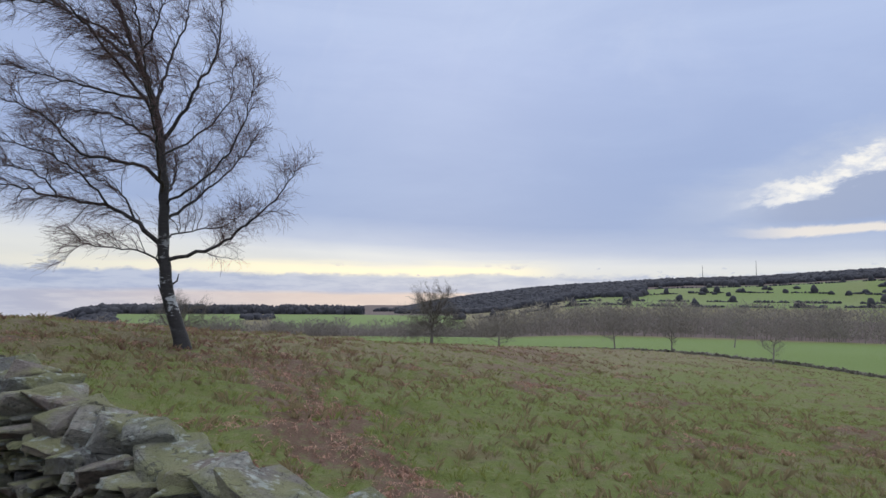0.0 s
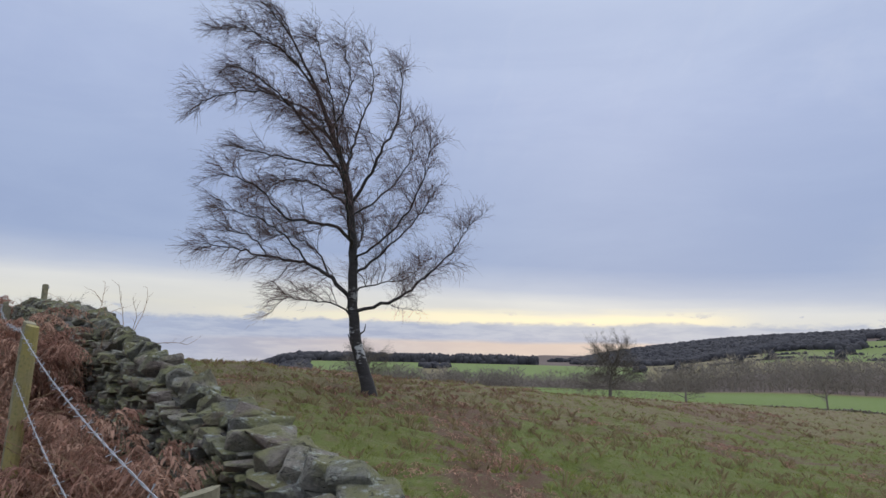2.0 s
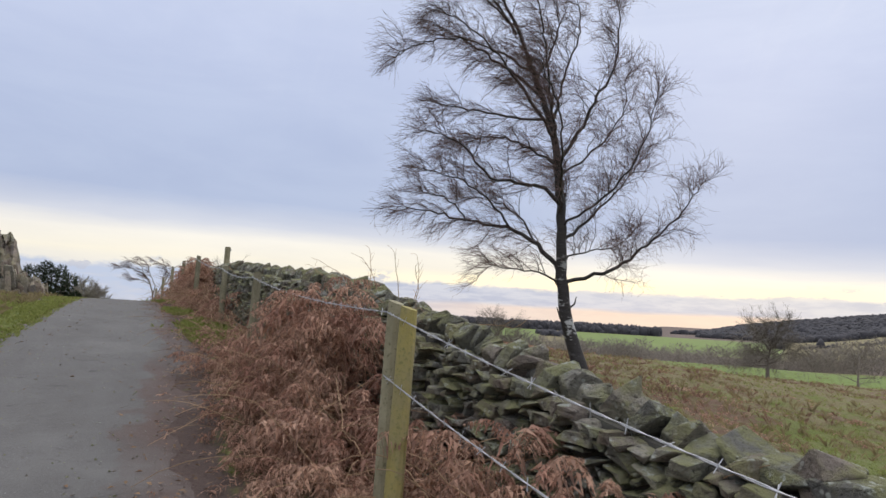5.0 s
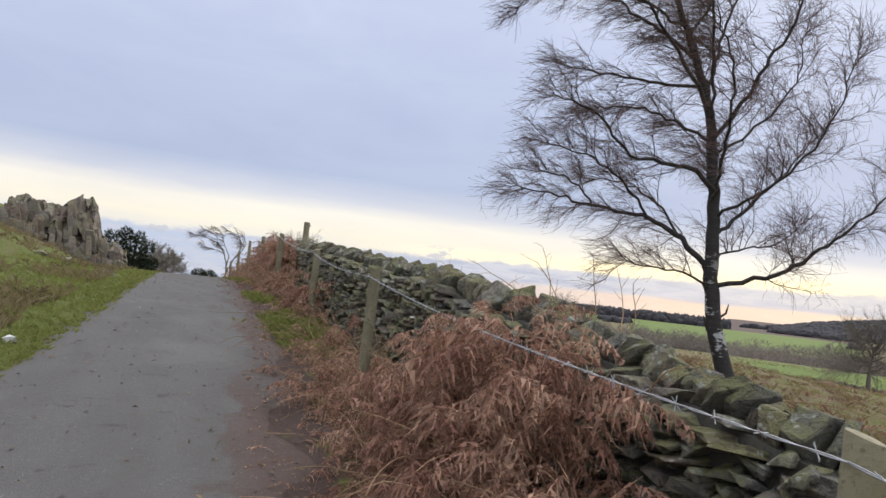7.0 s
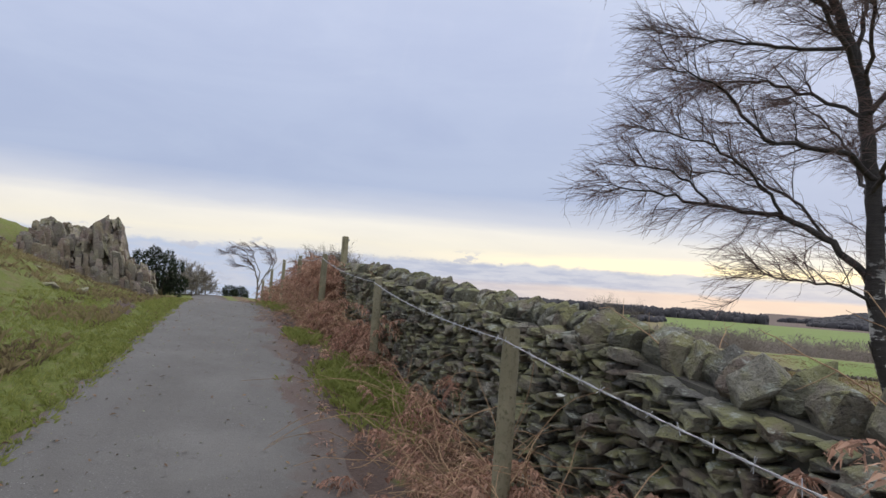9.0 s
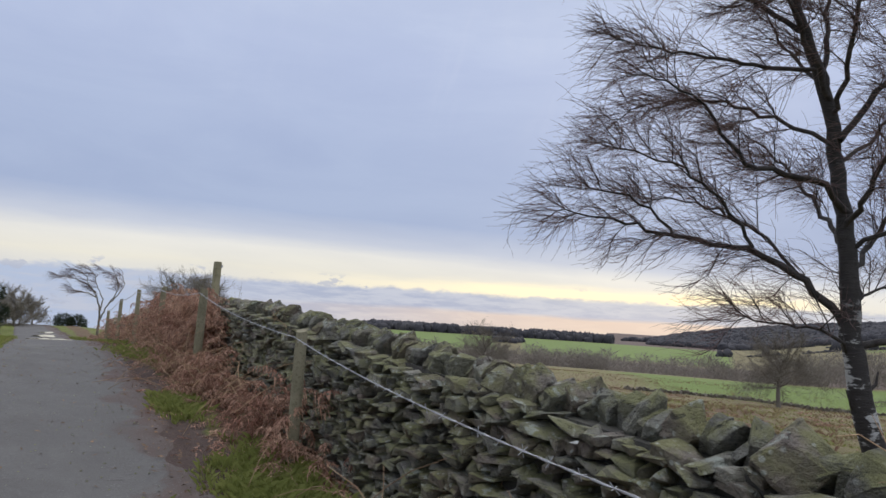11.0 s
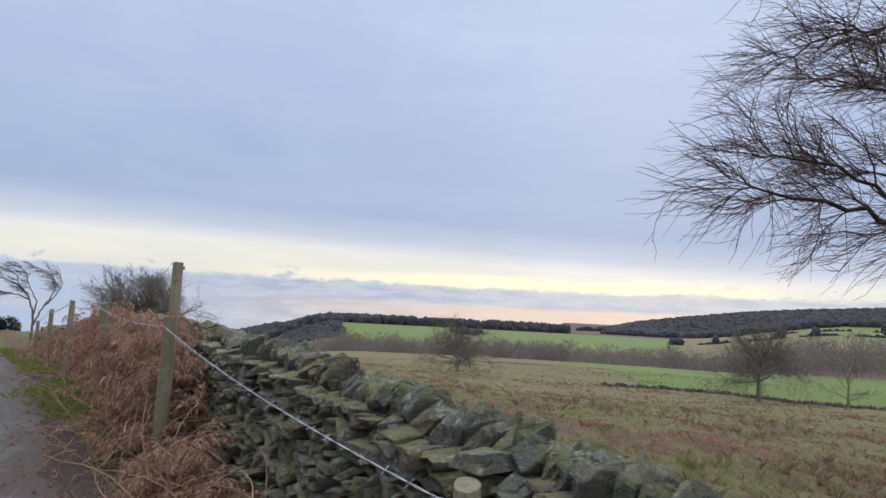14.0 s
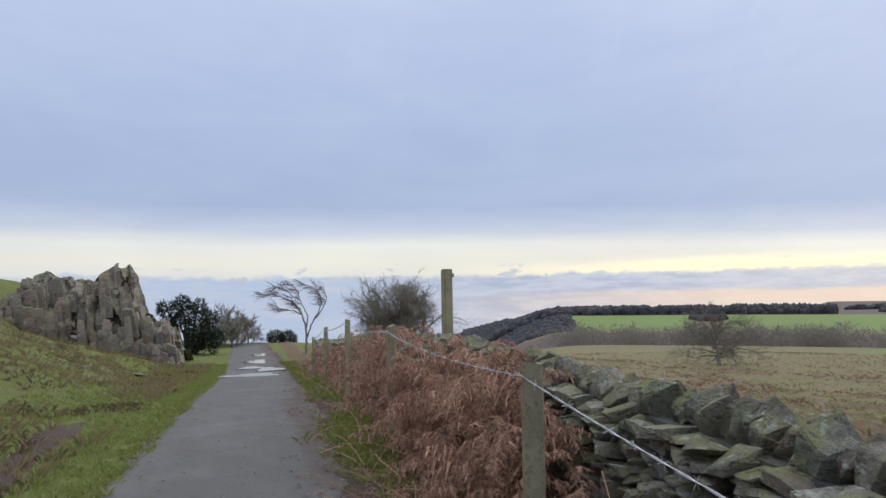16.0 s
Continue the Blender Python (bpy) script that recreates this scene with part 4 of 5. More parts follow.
# ---------- the crag ----------
def hull_points(pts):
    bm = bmesh.new()
    for p in pts:
        bm.verts.new(p)
    hull = bmesh.ops.convex_hull(bm, input=bm.verts)
    bmesh.ops.delete(bm, geom=list({v for v in hull["geom_unused"] + hull["geom_interior"] if isinstance(v, bmesh.types.BMVert)}), context="VERTS")
    bmesh.ops.triangulate(bm, faces=bm.faces)
    vs = [tuple(v.co) for v in bm.verts]
    fs = [tuple(v.index for v in f.verts) for f in bm.faces]
    bm.free()
    return vs, fs


def build_crag():
    rng = random.Random(23)
    crag = tagged(new("rock_outcrop"), "jagged grey rock outcrop of upright splintered slabs", "rock")
    crag.location = (-6, 41, H(-6, 41))
    inv = crag.matrix_basis.inverted()

    def crest(x):
        return float(np.interp(x, (-9.9, -9.2, -8.6, -8.3, -7.8, -7.5, -7.2, -6.8, -6.4, -6.0, -5.6, -5.3, -5.0, -4.6, -4.45, -4.3, -3.9, -3.45, -3.2, -3.0),
                               (1.5, 2.3, 3.3, 3.9, 4.1, 3.85, 4.0, 3.8, 3.65, 3.9, 4.2, 4.4, 4.2, 4.3, 3.7, 2.7, 2.1, 2.15, 1.75, 1.0)))

    # the rock mass: upright joint blocks, each a tilted facet set back or proud of its neighbours
    seeds = np.array([(rng.uniform(-10.2, -2.8), rng.uniform(0, 1.0), rng.uniform(-0.3, 0.3), rng.gauss(0, 0.35), rng.gauss(0, 0.12), rng.uniform(-0.16, 0.1)) for _ in range(230)])
    us, vs = np.linspace(-10.1, -2.9, 170), np.linspace(0, 1, 74)
    U, W = np.meshgrid(us, vs)
    skew = U + 0.5 * W
    near = np.argmin(((skew[..., None] - seeds[:, 0] - 0.5 * seeds[:, 1]) / 0.26) ** 2 + ((W[..., None] - seeds[:, 1]) / 0.24) ** 2, -1)
    cell = seeds[near]
    face = np.clip(W / 0.72, 0, 1)
    back = np.clip((W - 0.72) / 0.28, 0, 1)
    top = np.array([crest(u) for u in us])[None] + cell[..., 5] * (face > 0.8)
    ground = np.array([H(u, 40.6) for u in us])[None] - 0.4
    Z = ground + (top - ground) * np.where(back > 0, 1 - 0.9 * back ** 2, face)
    Y = 40.2 + 0.12 * (U + 6) + 1.5 * face ** 1.4 + 1.8 * back + (1 - back) * (cell[..., 2] + cell[..., 3] * (U - cell[..., 0]) + 0.45 * patches(U, 0 * U, 0.9, 31)) + 0.05 * patches(U, Z, 5.0, 33)
    X = U - 0.1 * (Z - ground) + cell[..., 4] * 0.5 + 0.04 * patches(U, Z, 6.0, 35)
    n, m = X.shape
    a, b = np.arange(n - 1)[:, None] * m, np.arange(m - 1)[None]
    quads = np.stack([a + b, a + b + 1, a + m + b + 1, a + m + b], -1).reshape(-1, 4)
    # each joint block is an island of its own
    keys = quads * 1000 + near.ravel()[quads[:, :1]]
    ids, faces = np.unique(keys, return_inverse=True)
    raw("rock_face", np.stack([X, Y, Z], -1).reshape(-1, 3)[ids // 1000].tolist(), faces.reshape(-1, 4).tolist(), ROCK_JOINED, crag).matrix_parent_inverse = inv

    def slab(x, y, z, w, d, h):
        """One loose upright block leaning against the face."""
        lean, slant = rng.gauss(-0.1, 0.06), rng.uniform(-0.3, 0.3)
        pts = []
        for sx in (-0.5, 0.5):
            for sy in (-0.5, 0.5):
                for f in (-0.2, 0.6, 1.0):
                    q = rng.uniform(0.85, 1.1) * (rng.uniform(0.55, 0.85) if f == 1.0 else 1)
                    pts.append((x + lean * h * f + sx * w * q, y + sy * d * q, z + h * f + slant * sx * w + rng.uniform(-0.1, 0.1) * w))
        hv, hf = hull_points(pts)
        raw("slab", hv, hf, ROCK, crag).matrix_parent_inverse = inv

    for k in range(150):
        x = rng.uniform(-9.7, -3.1)
        f = rng.random() ** 1.5 * 0.7
        y = 40.1 + 0.12 * (x + 6) + 1.5 * f ** 1.4 + rng.uniform(-0.2, 0.15) + 0.45 * float(patches(x, 0.0, 0.9, 31))
        g = H(x, 40.6) - 0.3
        z = g + (crest(x) - g) * f
        slab(x - 0.1 * (z - g), y, z, rng.uniform(0.2, 0.5), rng.uniform(0.3, 0.5), rng.uniform(0.3, 0.9) * min(1.0, (crest(x) - z)))
    V, F = [], []
    for k in range(260):
        x = rng.uniform(-9.8, -3.1)
        f = rng.uniform(0.02, 0.4)
        y = 40.12 + 2.4 * max(0.0, (f - 0.3) / 1.1) + 0.12 * (x + 6) + rng.uniform(-0.05, 0.2)
        g = H(x, y) - 0.25
        z = g + (crest(x) - g) * f
        w, tall = rng.uniform(0.08, 0.22), rng.uniform(0.15, 0.45)
        pts = [(x + 0.08 * (z - g) + rng.uniform(-1, 1) * w - 0.15 * q * tall, y + rng.uniform(-1, 1) * 0.22, z - tall + tall * q * rng.uniform(0.7, 1)) for q in (0, 0, 0, 1, 1, 1, 0.5, 0.5, 0.5)]
        vs, fs = hull_points(pts)
        b = len(V)
        V.extend(vs)
        F.extend([tuple(b + i for i in t) for t in fs])
    o = raw("rubble", V, F, ROCK_JOINED, crag)
    o.matrix_parent_inverse = inv
    tagged(o, "broken mossy rock splinters", kind="stuff")
    for k in range(22):
        x, y = rng.uniform(-9, -2.8), rng.uniform(15, 36)
        pts = [(x + rng.uniform(-1, 1) * 0.2, y + rng.uniform(-1, 1) * 0.18, H(x, y) + rng.uniform(-0.1, 0.11)) for _ in range(10)]
        vs, fs = hull_points(pts)
        o = raw("boulder", vs, fs, STONE)
        tagged(o, "small grey stone lying in the grass bank", "stone", "loose stones on the bank")


build_crag()


def pale_stone(x, y, z, size, label):
    rng = random.Random(int(x * 100 + y * 10))
    pts = [(x + rng.uniform(-1, 1) * size, y + rng.uniform(-1, 1) * size, z + rng.uniform(-0.5, 0.6) * size) for _ in range(12)]
    hv, hf = hull_points(pts)
    tagged(raw("white_stone", hv, hf, QUARTZ), label, "stone", "pale stones")


QUARTZ = mottled("white_quartz", (0.62, 0.62, 0.58), (0.72, 0.71, 0.68), (0.45, 0.45, 0.42), 14.0, vary=0.1)
pale_stone(-1.85, 11.2, H(-1.85, 11.2) + 0.03, 0.075, "pale broken stone lying on the grass verge")
pale_stone(wall_x(9.96) - 0.31, 9.96, 1.5, 0.022, "small white stone lodged in the wall")
pale_stone(wall_x(10.75) - 0.27, 10.75, 1.79, 0.02, "small white stone lodged in the wall")


# ---------- fence of posts and barbed wire ----------
def build_fence():
    rng = random.Random(7)
    fence = tagged(new("fence"), "old post and barbed wire fence with leaning wooden posts", "fence")
    fence.location = (1.05, 8, 0.6)
    inv = fence.matrix_basis.inverted()

    def post(x, y, top, r, mat, lx=0.0, ly=0.0, label=""):
        foot = H(x, y) - 0.25
        bm = bmesh.new()
        rings, sides = 9, 14
        grid = []
        for k in range(rings):
            f = k / (rings - 1)
            z = foot + (top - foot) * f
            ring = []
            for s in range(sides):
                a = 2 * math.pi * s / sides
                rr = r * (1.04 - 0.06 * f) * (1 + 0.05 * math.sin(3 * a + x * 9) + rng.uniform(-0.025, 0.025))
                if k == rings - 1:
                    rr *= 0.9
                zz = z + (0.012 * math.sin(a + y) if k == rings - 1 else 0)
                ring.append(bm.verts.new((x + lx * (z - foot) + rr * math.cos(a), y + ly * (z - foot) + rr * math.sin(a), zz)))
            grid.append(ring)
        for a, b in zip(grid, grid[1:]):
            for s in range(sides):
                bm.faces.new((a[s], a[(s + 1) % sides], b[(s + 1) % sides], b[s]))
        bm.faces.new(grid[-1])
        ob = part("post", bm, mat, fence, label)
        ob.matrix_parent_inverse = inv
        return Vector((x + lx * (top - foot), y + ly * (top - foot), top))

    tops = [
        post(0.8, -1.4, 0.85, 0.049, POST_OLD),
        post(0.75, 2.2, 1.165, 0.049, POST_OLD, 0, 0, "grey weathered fence post"),
        post(0.70, 5.69, 1.61, 0.044, POST_OLD, 0.02, 0.01, "grey weathered fence post"),
        post(0.85, 9.71, 1.87, 0.045, POST_OLD, 0.02, 0.01, "weathered fence post with green algae"),
        post(1.11, 13.31, 2.1, 0.044, POST_OLD),
        post(1.1, 16.75, 2.42, 0.049, POST_OLD, 0.01, 0.0, "weathered fence post with green algae"),
        post(1.17, 20.1, 2.47, 0.044, POST_OLD),
        post(1.22, 23.6, 2.44, 0.044, POST_OLD),
        post(1.25, 27.2, 2.2, 0.044, POST_OLD),
        post(1.3, 31.0, 1.8, 0.044, POST_OLD),
    ]
    post(0.69, 5.56, 1.585, 0.044, POST_NEW, 0.03, 0.0, "yellow-green new fence post")
    for drop_by, sag in ((0.05, 0.05), (0.36, 0.06)):
        wires, barbs = Tubes(), Tubes()
        for a, b in zip(tops, tops[1:]):
            if drop_by > 0.1 and a.y > 5:
                continue
            p, q = a - Vector((0.05, 0, drop_by)), b - Vector((0.05, 0, drop_by))
            span = (q - p).length
            n = int(span / 0.035)
            mid = [p.lerp(q, k / n) - Vector((0, 0, sag * 4 * (k / n) * (1 - k / n))) for k in range(n + 1)]
            for ph in (0, math.pi):
                wires.add([m + Vector((math.cos(k * 0.9 + ph), 0, math.sin(k * 0.9 + ph))) * 0.0022 for k, m in enumerate(mid)], [0.0019] * (n + 1), 4)
            for k in range(2, n, 4):
                for _ in range(2):
                    v = Vector((rng.gauss(0, 1), rng.gauss(0, 0.5), rng.gauss(0, 1))).normalized() * 0.022
                    barbs.add([mid[k] - v, mid[k] + v], (0.0016, 0.0016), 3)
        w = wires.make("wire", WIRE, fence, "galvanised barbed wire")
        bb = tagged(barbs.make("barb", WIRE, w), kind="stuff")
        bb.matrix_parent_inverse = Matrix.Identity(4)
    return post


build_fence()


def build_marker():
    m = tagged(new("marker_post"), "tall square wooden post beyond the wall", "post")
    x, y = 2.78, 23.6
    m.location = (x, y, H(x, y))
    inv = m.matrix_basis.inverted()
    bm = bmesh.new()
    bmesh.ops.create_cube(bm, size=1, matrix=pose(x, y, (3.2 + H(x, y) - 0.3) / 2, 0, 0, 12) @ Matrix.Diagonal((0.14, 0.14, 3.2 - H(x, y) + 0.3, 1)))
    bmesh.ops.bevel(bm, geom=list(bm.edges), offset=0.012, segments=2, affect="EDGES")
    part("shaft", bm, POST_OLD, m).matrix_parent_inverse = inv
    bm = bmesh.new()
    bmesh.ops.create_cube(bm, size=1, matrix=pose(x + 0.08, y - 0.05, 3.1, 0, 0, 12) @ Matrix.Diagonal((0.03, 0.06, 0.06, 1)))
    part("staple", bm, WIRE, m).matrix_parent_inverse = inv


build_marker()


# ---------- distant woods, hedges and masts ----------
WOOD_FAR = mottled("distant_wood", (0.046, 0.044, 0.05), (0.06, 0.056, 0.058), (0.036, 0.036, 0.042), 0.02, fine=0.2, relief=0.2, vary=0.05, island=True)
WOOD_BARE = mottled("bare_wood_far", (0.21, 0.185, 0.155), (0.26, 0.23, 0.19), (0.16, 0.14, 0.12), 0.05, fine=0.6, vary=0.12, island=True)


def clumps(name, label, spots, seed):
    """Far woodland: uneven low domes, one for each spot (az, r, width, height)."""
    rng = random.Random(seed)
    V, F = [], []
    for az_, r_, w_, h_ in spots:
        x, y = polar(az_, r_)
        z = H(x, y) - 0.5
        b = len(V)
        for ring, (rr, hh) in enumerate(((1.0, 0.0), (1.05, 0.45), (0.7, 0.82))):
            for k in range(6):
                a = k * math.pi / 3 + ring * 0.5
                q = rr * rng.uniform(0.75, 1.2) * w_ / 2
                V.append((x + q * math.cos(a), y + q * math.sin(a), z + h_ * hh * rng.uniform(0.8, 1.2)))
        V.append((x, y, z + h_ * rng.uniform(0.9, 1.15)))
        for ring in range(2):
            for k in range(6):
                i, j = b + ring * 6 + k, b + ring * 6 + (k + 1) % 6
                F.append((i, j, j + 6, i + 6))
        for k in range(6):
            F.append((b + 12 + k, b + 12 + (k + 1) % 6, b + 18))
    tagged(raw(name, V, F, WOOD_FAR, smooth=True), label, "woodland", kind="stuff")


rw = random.Random(77)
clumps("woodland", "dark winter wood along the far meadow's top edge", [(rw.uniform(33.5, 47.6), rw.uniform(702, 790), rw.uniform(6, 10), rw.uniform(3.5, 11) ) for k in range(800)], 1)
clumps("woodland", "dark wooded hills along the horizon", [(rw.uniform(18, 34), rw.uniform(700, 1350), rw.uniform(8, 15), rw.uniform(5, 11)) for k in range(2600)] + [(rw.uniform(17, 27.3), rw.uniform(420, 700), rw.uniform(4, 7), rw.uniform(1.5, 3.5)) for k in range(1300)] + [(rw.uniform(18, 37), rw.uniform(1350, 1830), rw.uniform(11, 20), rw.uniform(6, 10)) for k in range(1900)], 2)
clumps("woodland", "dark wooded ridge rising to the horizon", [(rw.uniform(49, 105), rw.uniform(1280, 1840), rw.uniform(11, 20), rw.uniform(7, 11)) for k in range(4600)] + [(rw.uniform(51, 73), rw.uniform(820, 1300), rw.uniform(8, 15), rw.uniform(5, 9)) for k in range(2200)], 3)
hedges = []
for r0, a0, bend in ((585, 56, 14), (690, 64, 22), (830, 68, -30), (985, 72, 26), (1120, 74, -20)):
    az_ = a0
    while az_ < 105:
        if math.sin(az_ * 1.7 + r0) > -0.55:
            tree = rw.random() < 0.06
            hedges.append((az_, r0 + bend * math.sin(az_ * 0.21 + r0) + rw.uniform(-3, 3), rw.uniform(6, 9) if tree else rw.uniform(2.5, 5), rw.uniform(6, 10) if tree else rw.uniform(1.6, 3.2)))
        az_ += rw.uniform(0.1, 0.3)
hedges += [(rw.uniform(75, 104), 850 + rw.uniform(-40, 60), rw.uniform(5, 9), rw.uniform(3, 6)) for k in range(36)] + [(rw.uniform(37.2, 39.8), rw.uniform(560, 600), 8, 5) for k in range(22)]
clumps("hedgerow", "dark hedges and copses between the hillside fields", hedges, 4)


def build_bare_wood():
    """A belt of leafless trees in the valley: trunks and sprays of fine twigs."""
    rng = random.Random(91)
    V, F = [], []

    def sliver(p, q, w):
        d = q - p
        side = d.cross(Vector((rng.gauss(0, 1), rng.gauss(0, 1), rng.gauss(0, 1))))
        side = side.normalized() * w if side.length > 1e-6 else Vector((w, 0, 0))
        b = len(V)
        V.extend([tuple(p - side), tuple(p + side), tuple(q)])
        F.append((b, b + 1, b + 2))

    for k in range(900):
        az_ = rng.uniform(24, 104)
        r_ = 158 + 90 * rng.random() ** 1.6
        if az_ < 58:
            r_ += 22
        x, y = polar(az_, r_)
        h_ = rng.uniform(5.0, 8.0) + (2.2 if az_ > 62 else 0)
        base = Vector((x, y, H(x, y) - 0.2))
        sliver(base, base + Vector((0, 0, h_ * 0.8)), 0.09)
        for _ in range(90):
            f = rng.uniform(0.12, 1.0)
            a = rng.uniform(0, 2 * math.pi)
            o = Vector((math.cos(a), math.sin(a), 0))
            wide = h_ * 0.5 * math.sqrt(max(0.05, 1 - (2 * f - 0.95) ** 2)) * rng.random() ** 0.6
            p = base + Vector((0, 0, h_ * f * 0.92)) + o * wide
            sliver(p, p + (o * 0.5 + Vector((rng.gauss(0, 0.5), rng.gauss(0, 0.5), rng.uniform(0.3, 1.1)))) * rng.uniform(0.6, 1.6), rng.uniform(0.06, 0.13))
    tagged(raw("woodland", V, F, WOOD_BARE), "belt of leafless grey-brown trees across the valley", "woodland", kind="stuff")


build_bare_wood()


def build_far_wall():
    rng = random.Random(15)
    V, F = [], []
    for k in range(1500):
        a = 43 + 62 * k / 1500
        x, y = polar(a, 66 + 1.5 * math.sin(a * 0.4), 0, 0)
        g = H(x, y)
        for _ in range(2):
            pts = [(x + rng.uniform(-0.2, 0.2), y + rng.uniform(-0.2, 0.2), g + rng.uniform(-0.15, rng.uniform(0.2, 0.45))) for _ in range(4)]
            b = len(V)
            V.extend(pts)
            F.extend([(b, b + 1, b + 2), (b, b + 2, b + 3), (b, b + 3, b + 1), (b + 1, b + 3, b + 2)])
    tagged(raw("far_wall", V, F, BARE_BROWN), "low dark field wall below the pasture", "stone wall", kind="stuff")


build_far_wall()
for az_, top in ((77.8, 3.15), (81.9, 3.55)):
    x_, y_ = polar(az_, 1750)
    g_ = H(x_, y_)
    mast = Tubes()
    mast.add([Vector((x_, y_, g_ - 2)), Vector((x_, y_, 1.5 + 1750 * math.tan(radians(top))))], (0.9, 0.4), 5)
    tagged(mast.make("radio_mast", WOOD_FAR, None), "thin radio mast on the far ridge", "mast", "ridge masts")


# ---------- the pine and the low bush at the path's end ----------
PINE = mottled("pine_needles", (0.03, 0.042, 0.024), (0.05, 0.066, 0.034), (0.022, 0.03, 0.017), 1.2, vary=0.3, island=True)


def build_needles(name, label, x, y, lobes, seed, n=900):
    rng = random.Random(seed)
    t = tagged(new(name), label, "tree")
    base = Vector((x, y, H(x, y) - 0.1))
    t.location = base
    inv = t.matrix_basis.inverted()
    trunk = Tubes()
    V, F = [], []
    for lx, ly, lz, lr in lobes:
        c = base + Vector((lx, ly, lz))
        trunk.add([base + Vector((lx * 0.2, ly * 0.2, 0)), base + Vector((lx * 0.5, ly * 0.5, lz * 0.6)), c], (0.09, 0.06, 0.02), 6)
        for _ in range(int(n * lr)):
            v = Vector((rng.gauss(0, 1), rng.gauss(0, 1), rng.gauss(0, 0.75)))
            v = v.normalized() * lr * rng.random() ** 0.35
            p = c + v
            for _ in range(3):
                d = (v.normalized() + Vector((rng.gauss(0, 0.5), rng.gauss(0, 0.5), rng.gauss(0.2, 0.5)))).normalized() * rng.uniform(0.1, 0.24)
                s = d.cross(Vector((rng.gauss(0, 1), rng.gauss(0, 1), 1))).normalized() * 0.022
                b = len(V)
                V.extend([tuple(p - s), tuple(p + s), tuple(p + d)])
                F.append((b, b + 1, b + 2))
    trunk.make("trunk", BARK, t)
    c = raw("crown", V, F, PINE, t)
    c.matrix_parent_inverse = inv
    tagged(c, kind="stuff")


px, py = polar(-5.9, 33, 0, 14.2)
build_needles("pine_tree", "dark green scrubby pine behind the rock outcrop", px, py, ((-1.1, 0, 2.3, 0.45), (-0.4, 0.2, 2.55, 0.4), (0.35, 0.3, 2.35, 0.42), (0.9, 0, 1.8, 0.45), (-0.5, 0.3, 1.6, 0.55), (0.4, -0.2, 1.3, 0.55), (1.1, 0.1, 0.9, 0.5), (0.2, 0, 0.6, 0.5), (-0.9, 0.1, 1.5, 0.55), (-0.1, 0.1, 2.1, 0.5), (0.8, 0.2, 0.5, 0.6)), 5, 560)
px, py = polar(1.2, 44, 0, 14.2)
build_needles("gorse_bush", "low dark bush on the verge", px, py, ((0, 0, 0.35, 0.6), (0.8, 0.2, 0.3, 0.6)), 6, 1100)


# ---------- puddles ----------
WATER, _g, _b = material("puddle_water", 0.04)
_b.inputs["Base Color"].default_value, _b.inputs["Specular IOR Level"].default_value = (0.03, 0.03, 0.03, 1), 0.5
for cx, cy, rx_, ry_ in ((-0.25, 32.5, 0.8, 0.42), (0.25, 35.6, 0.42, 0.6), (-0.35, 36.9, 0.45, 0.4), (-0.2, 40.0, 0.4, 0.8), (-0.1, 45.0, 0.3, 0.7)):
    bm = bmesh.new()
    ring = []
    for k in range(28):
        a = 2 * math.pi * k / 28
        q = 1 + 0.22 * math.sin(3 * a + cx * 9) + 0.13 * math.sin(7 * a + cy)
        ring.append(bm.verts.new((cx + rx_ * q * math.cos(a), cy + ry_ * q * math.sin(a), H(cx, cy) + 0.055)))
    bm.faces.new(ring)
    ext = bmesh.ops.extrude_face_region(bm, geom=bm.faces[:])
    bmesh.ops.translate(bm, vec=(0, 0, -0.12), verts=[v for v in ext["geom"] if isinstance(v, bmesh.types.BMVert)])
    bmesh.ops.recalc_face_normals(bm, faces=bm.faces)
    tagged(part("puddle", bm, WATER), "shallow rain puddle shining on the path", "puddle", "path puddles", kind="structure")


# ---------- bracken ----------
STALK = mottled("bracken_stalk", (0.30, 0.19, 0.11), (0.40, 0.27, 0.16), (0.2, 0.11, 0.07), 3.0, vary=0.3, island=True)


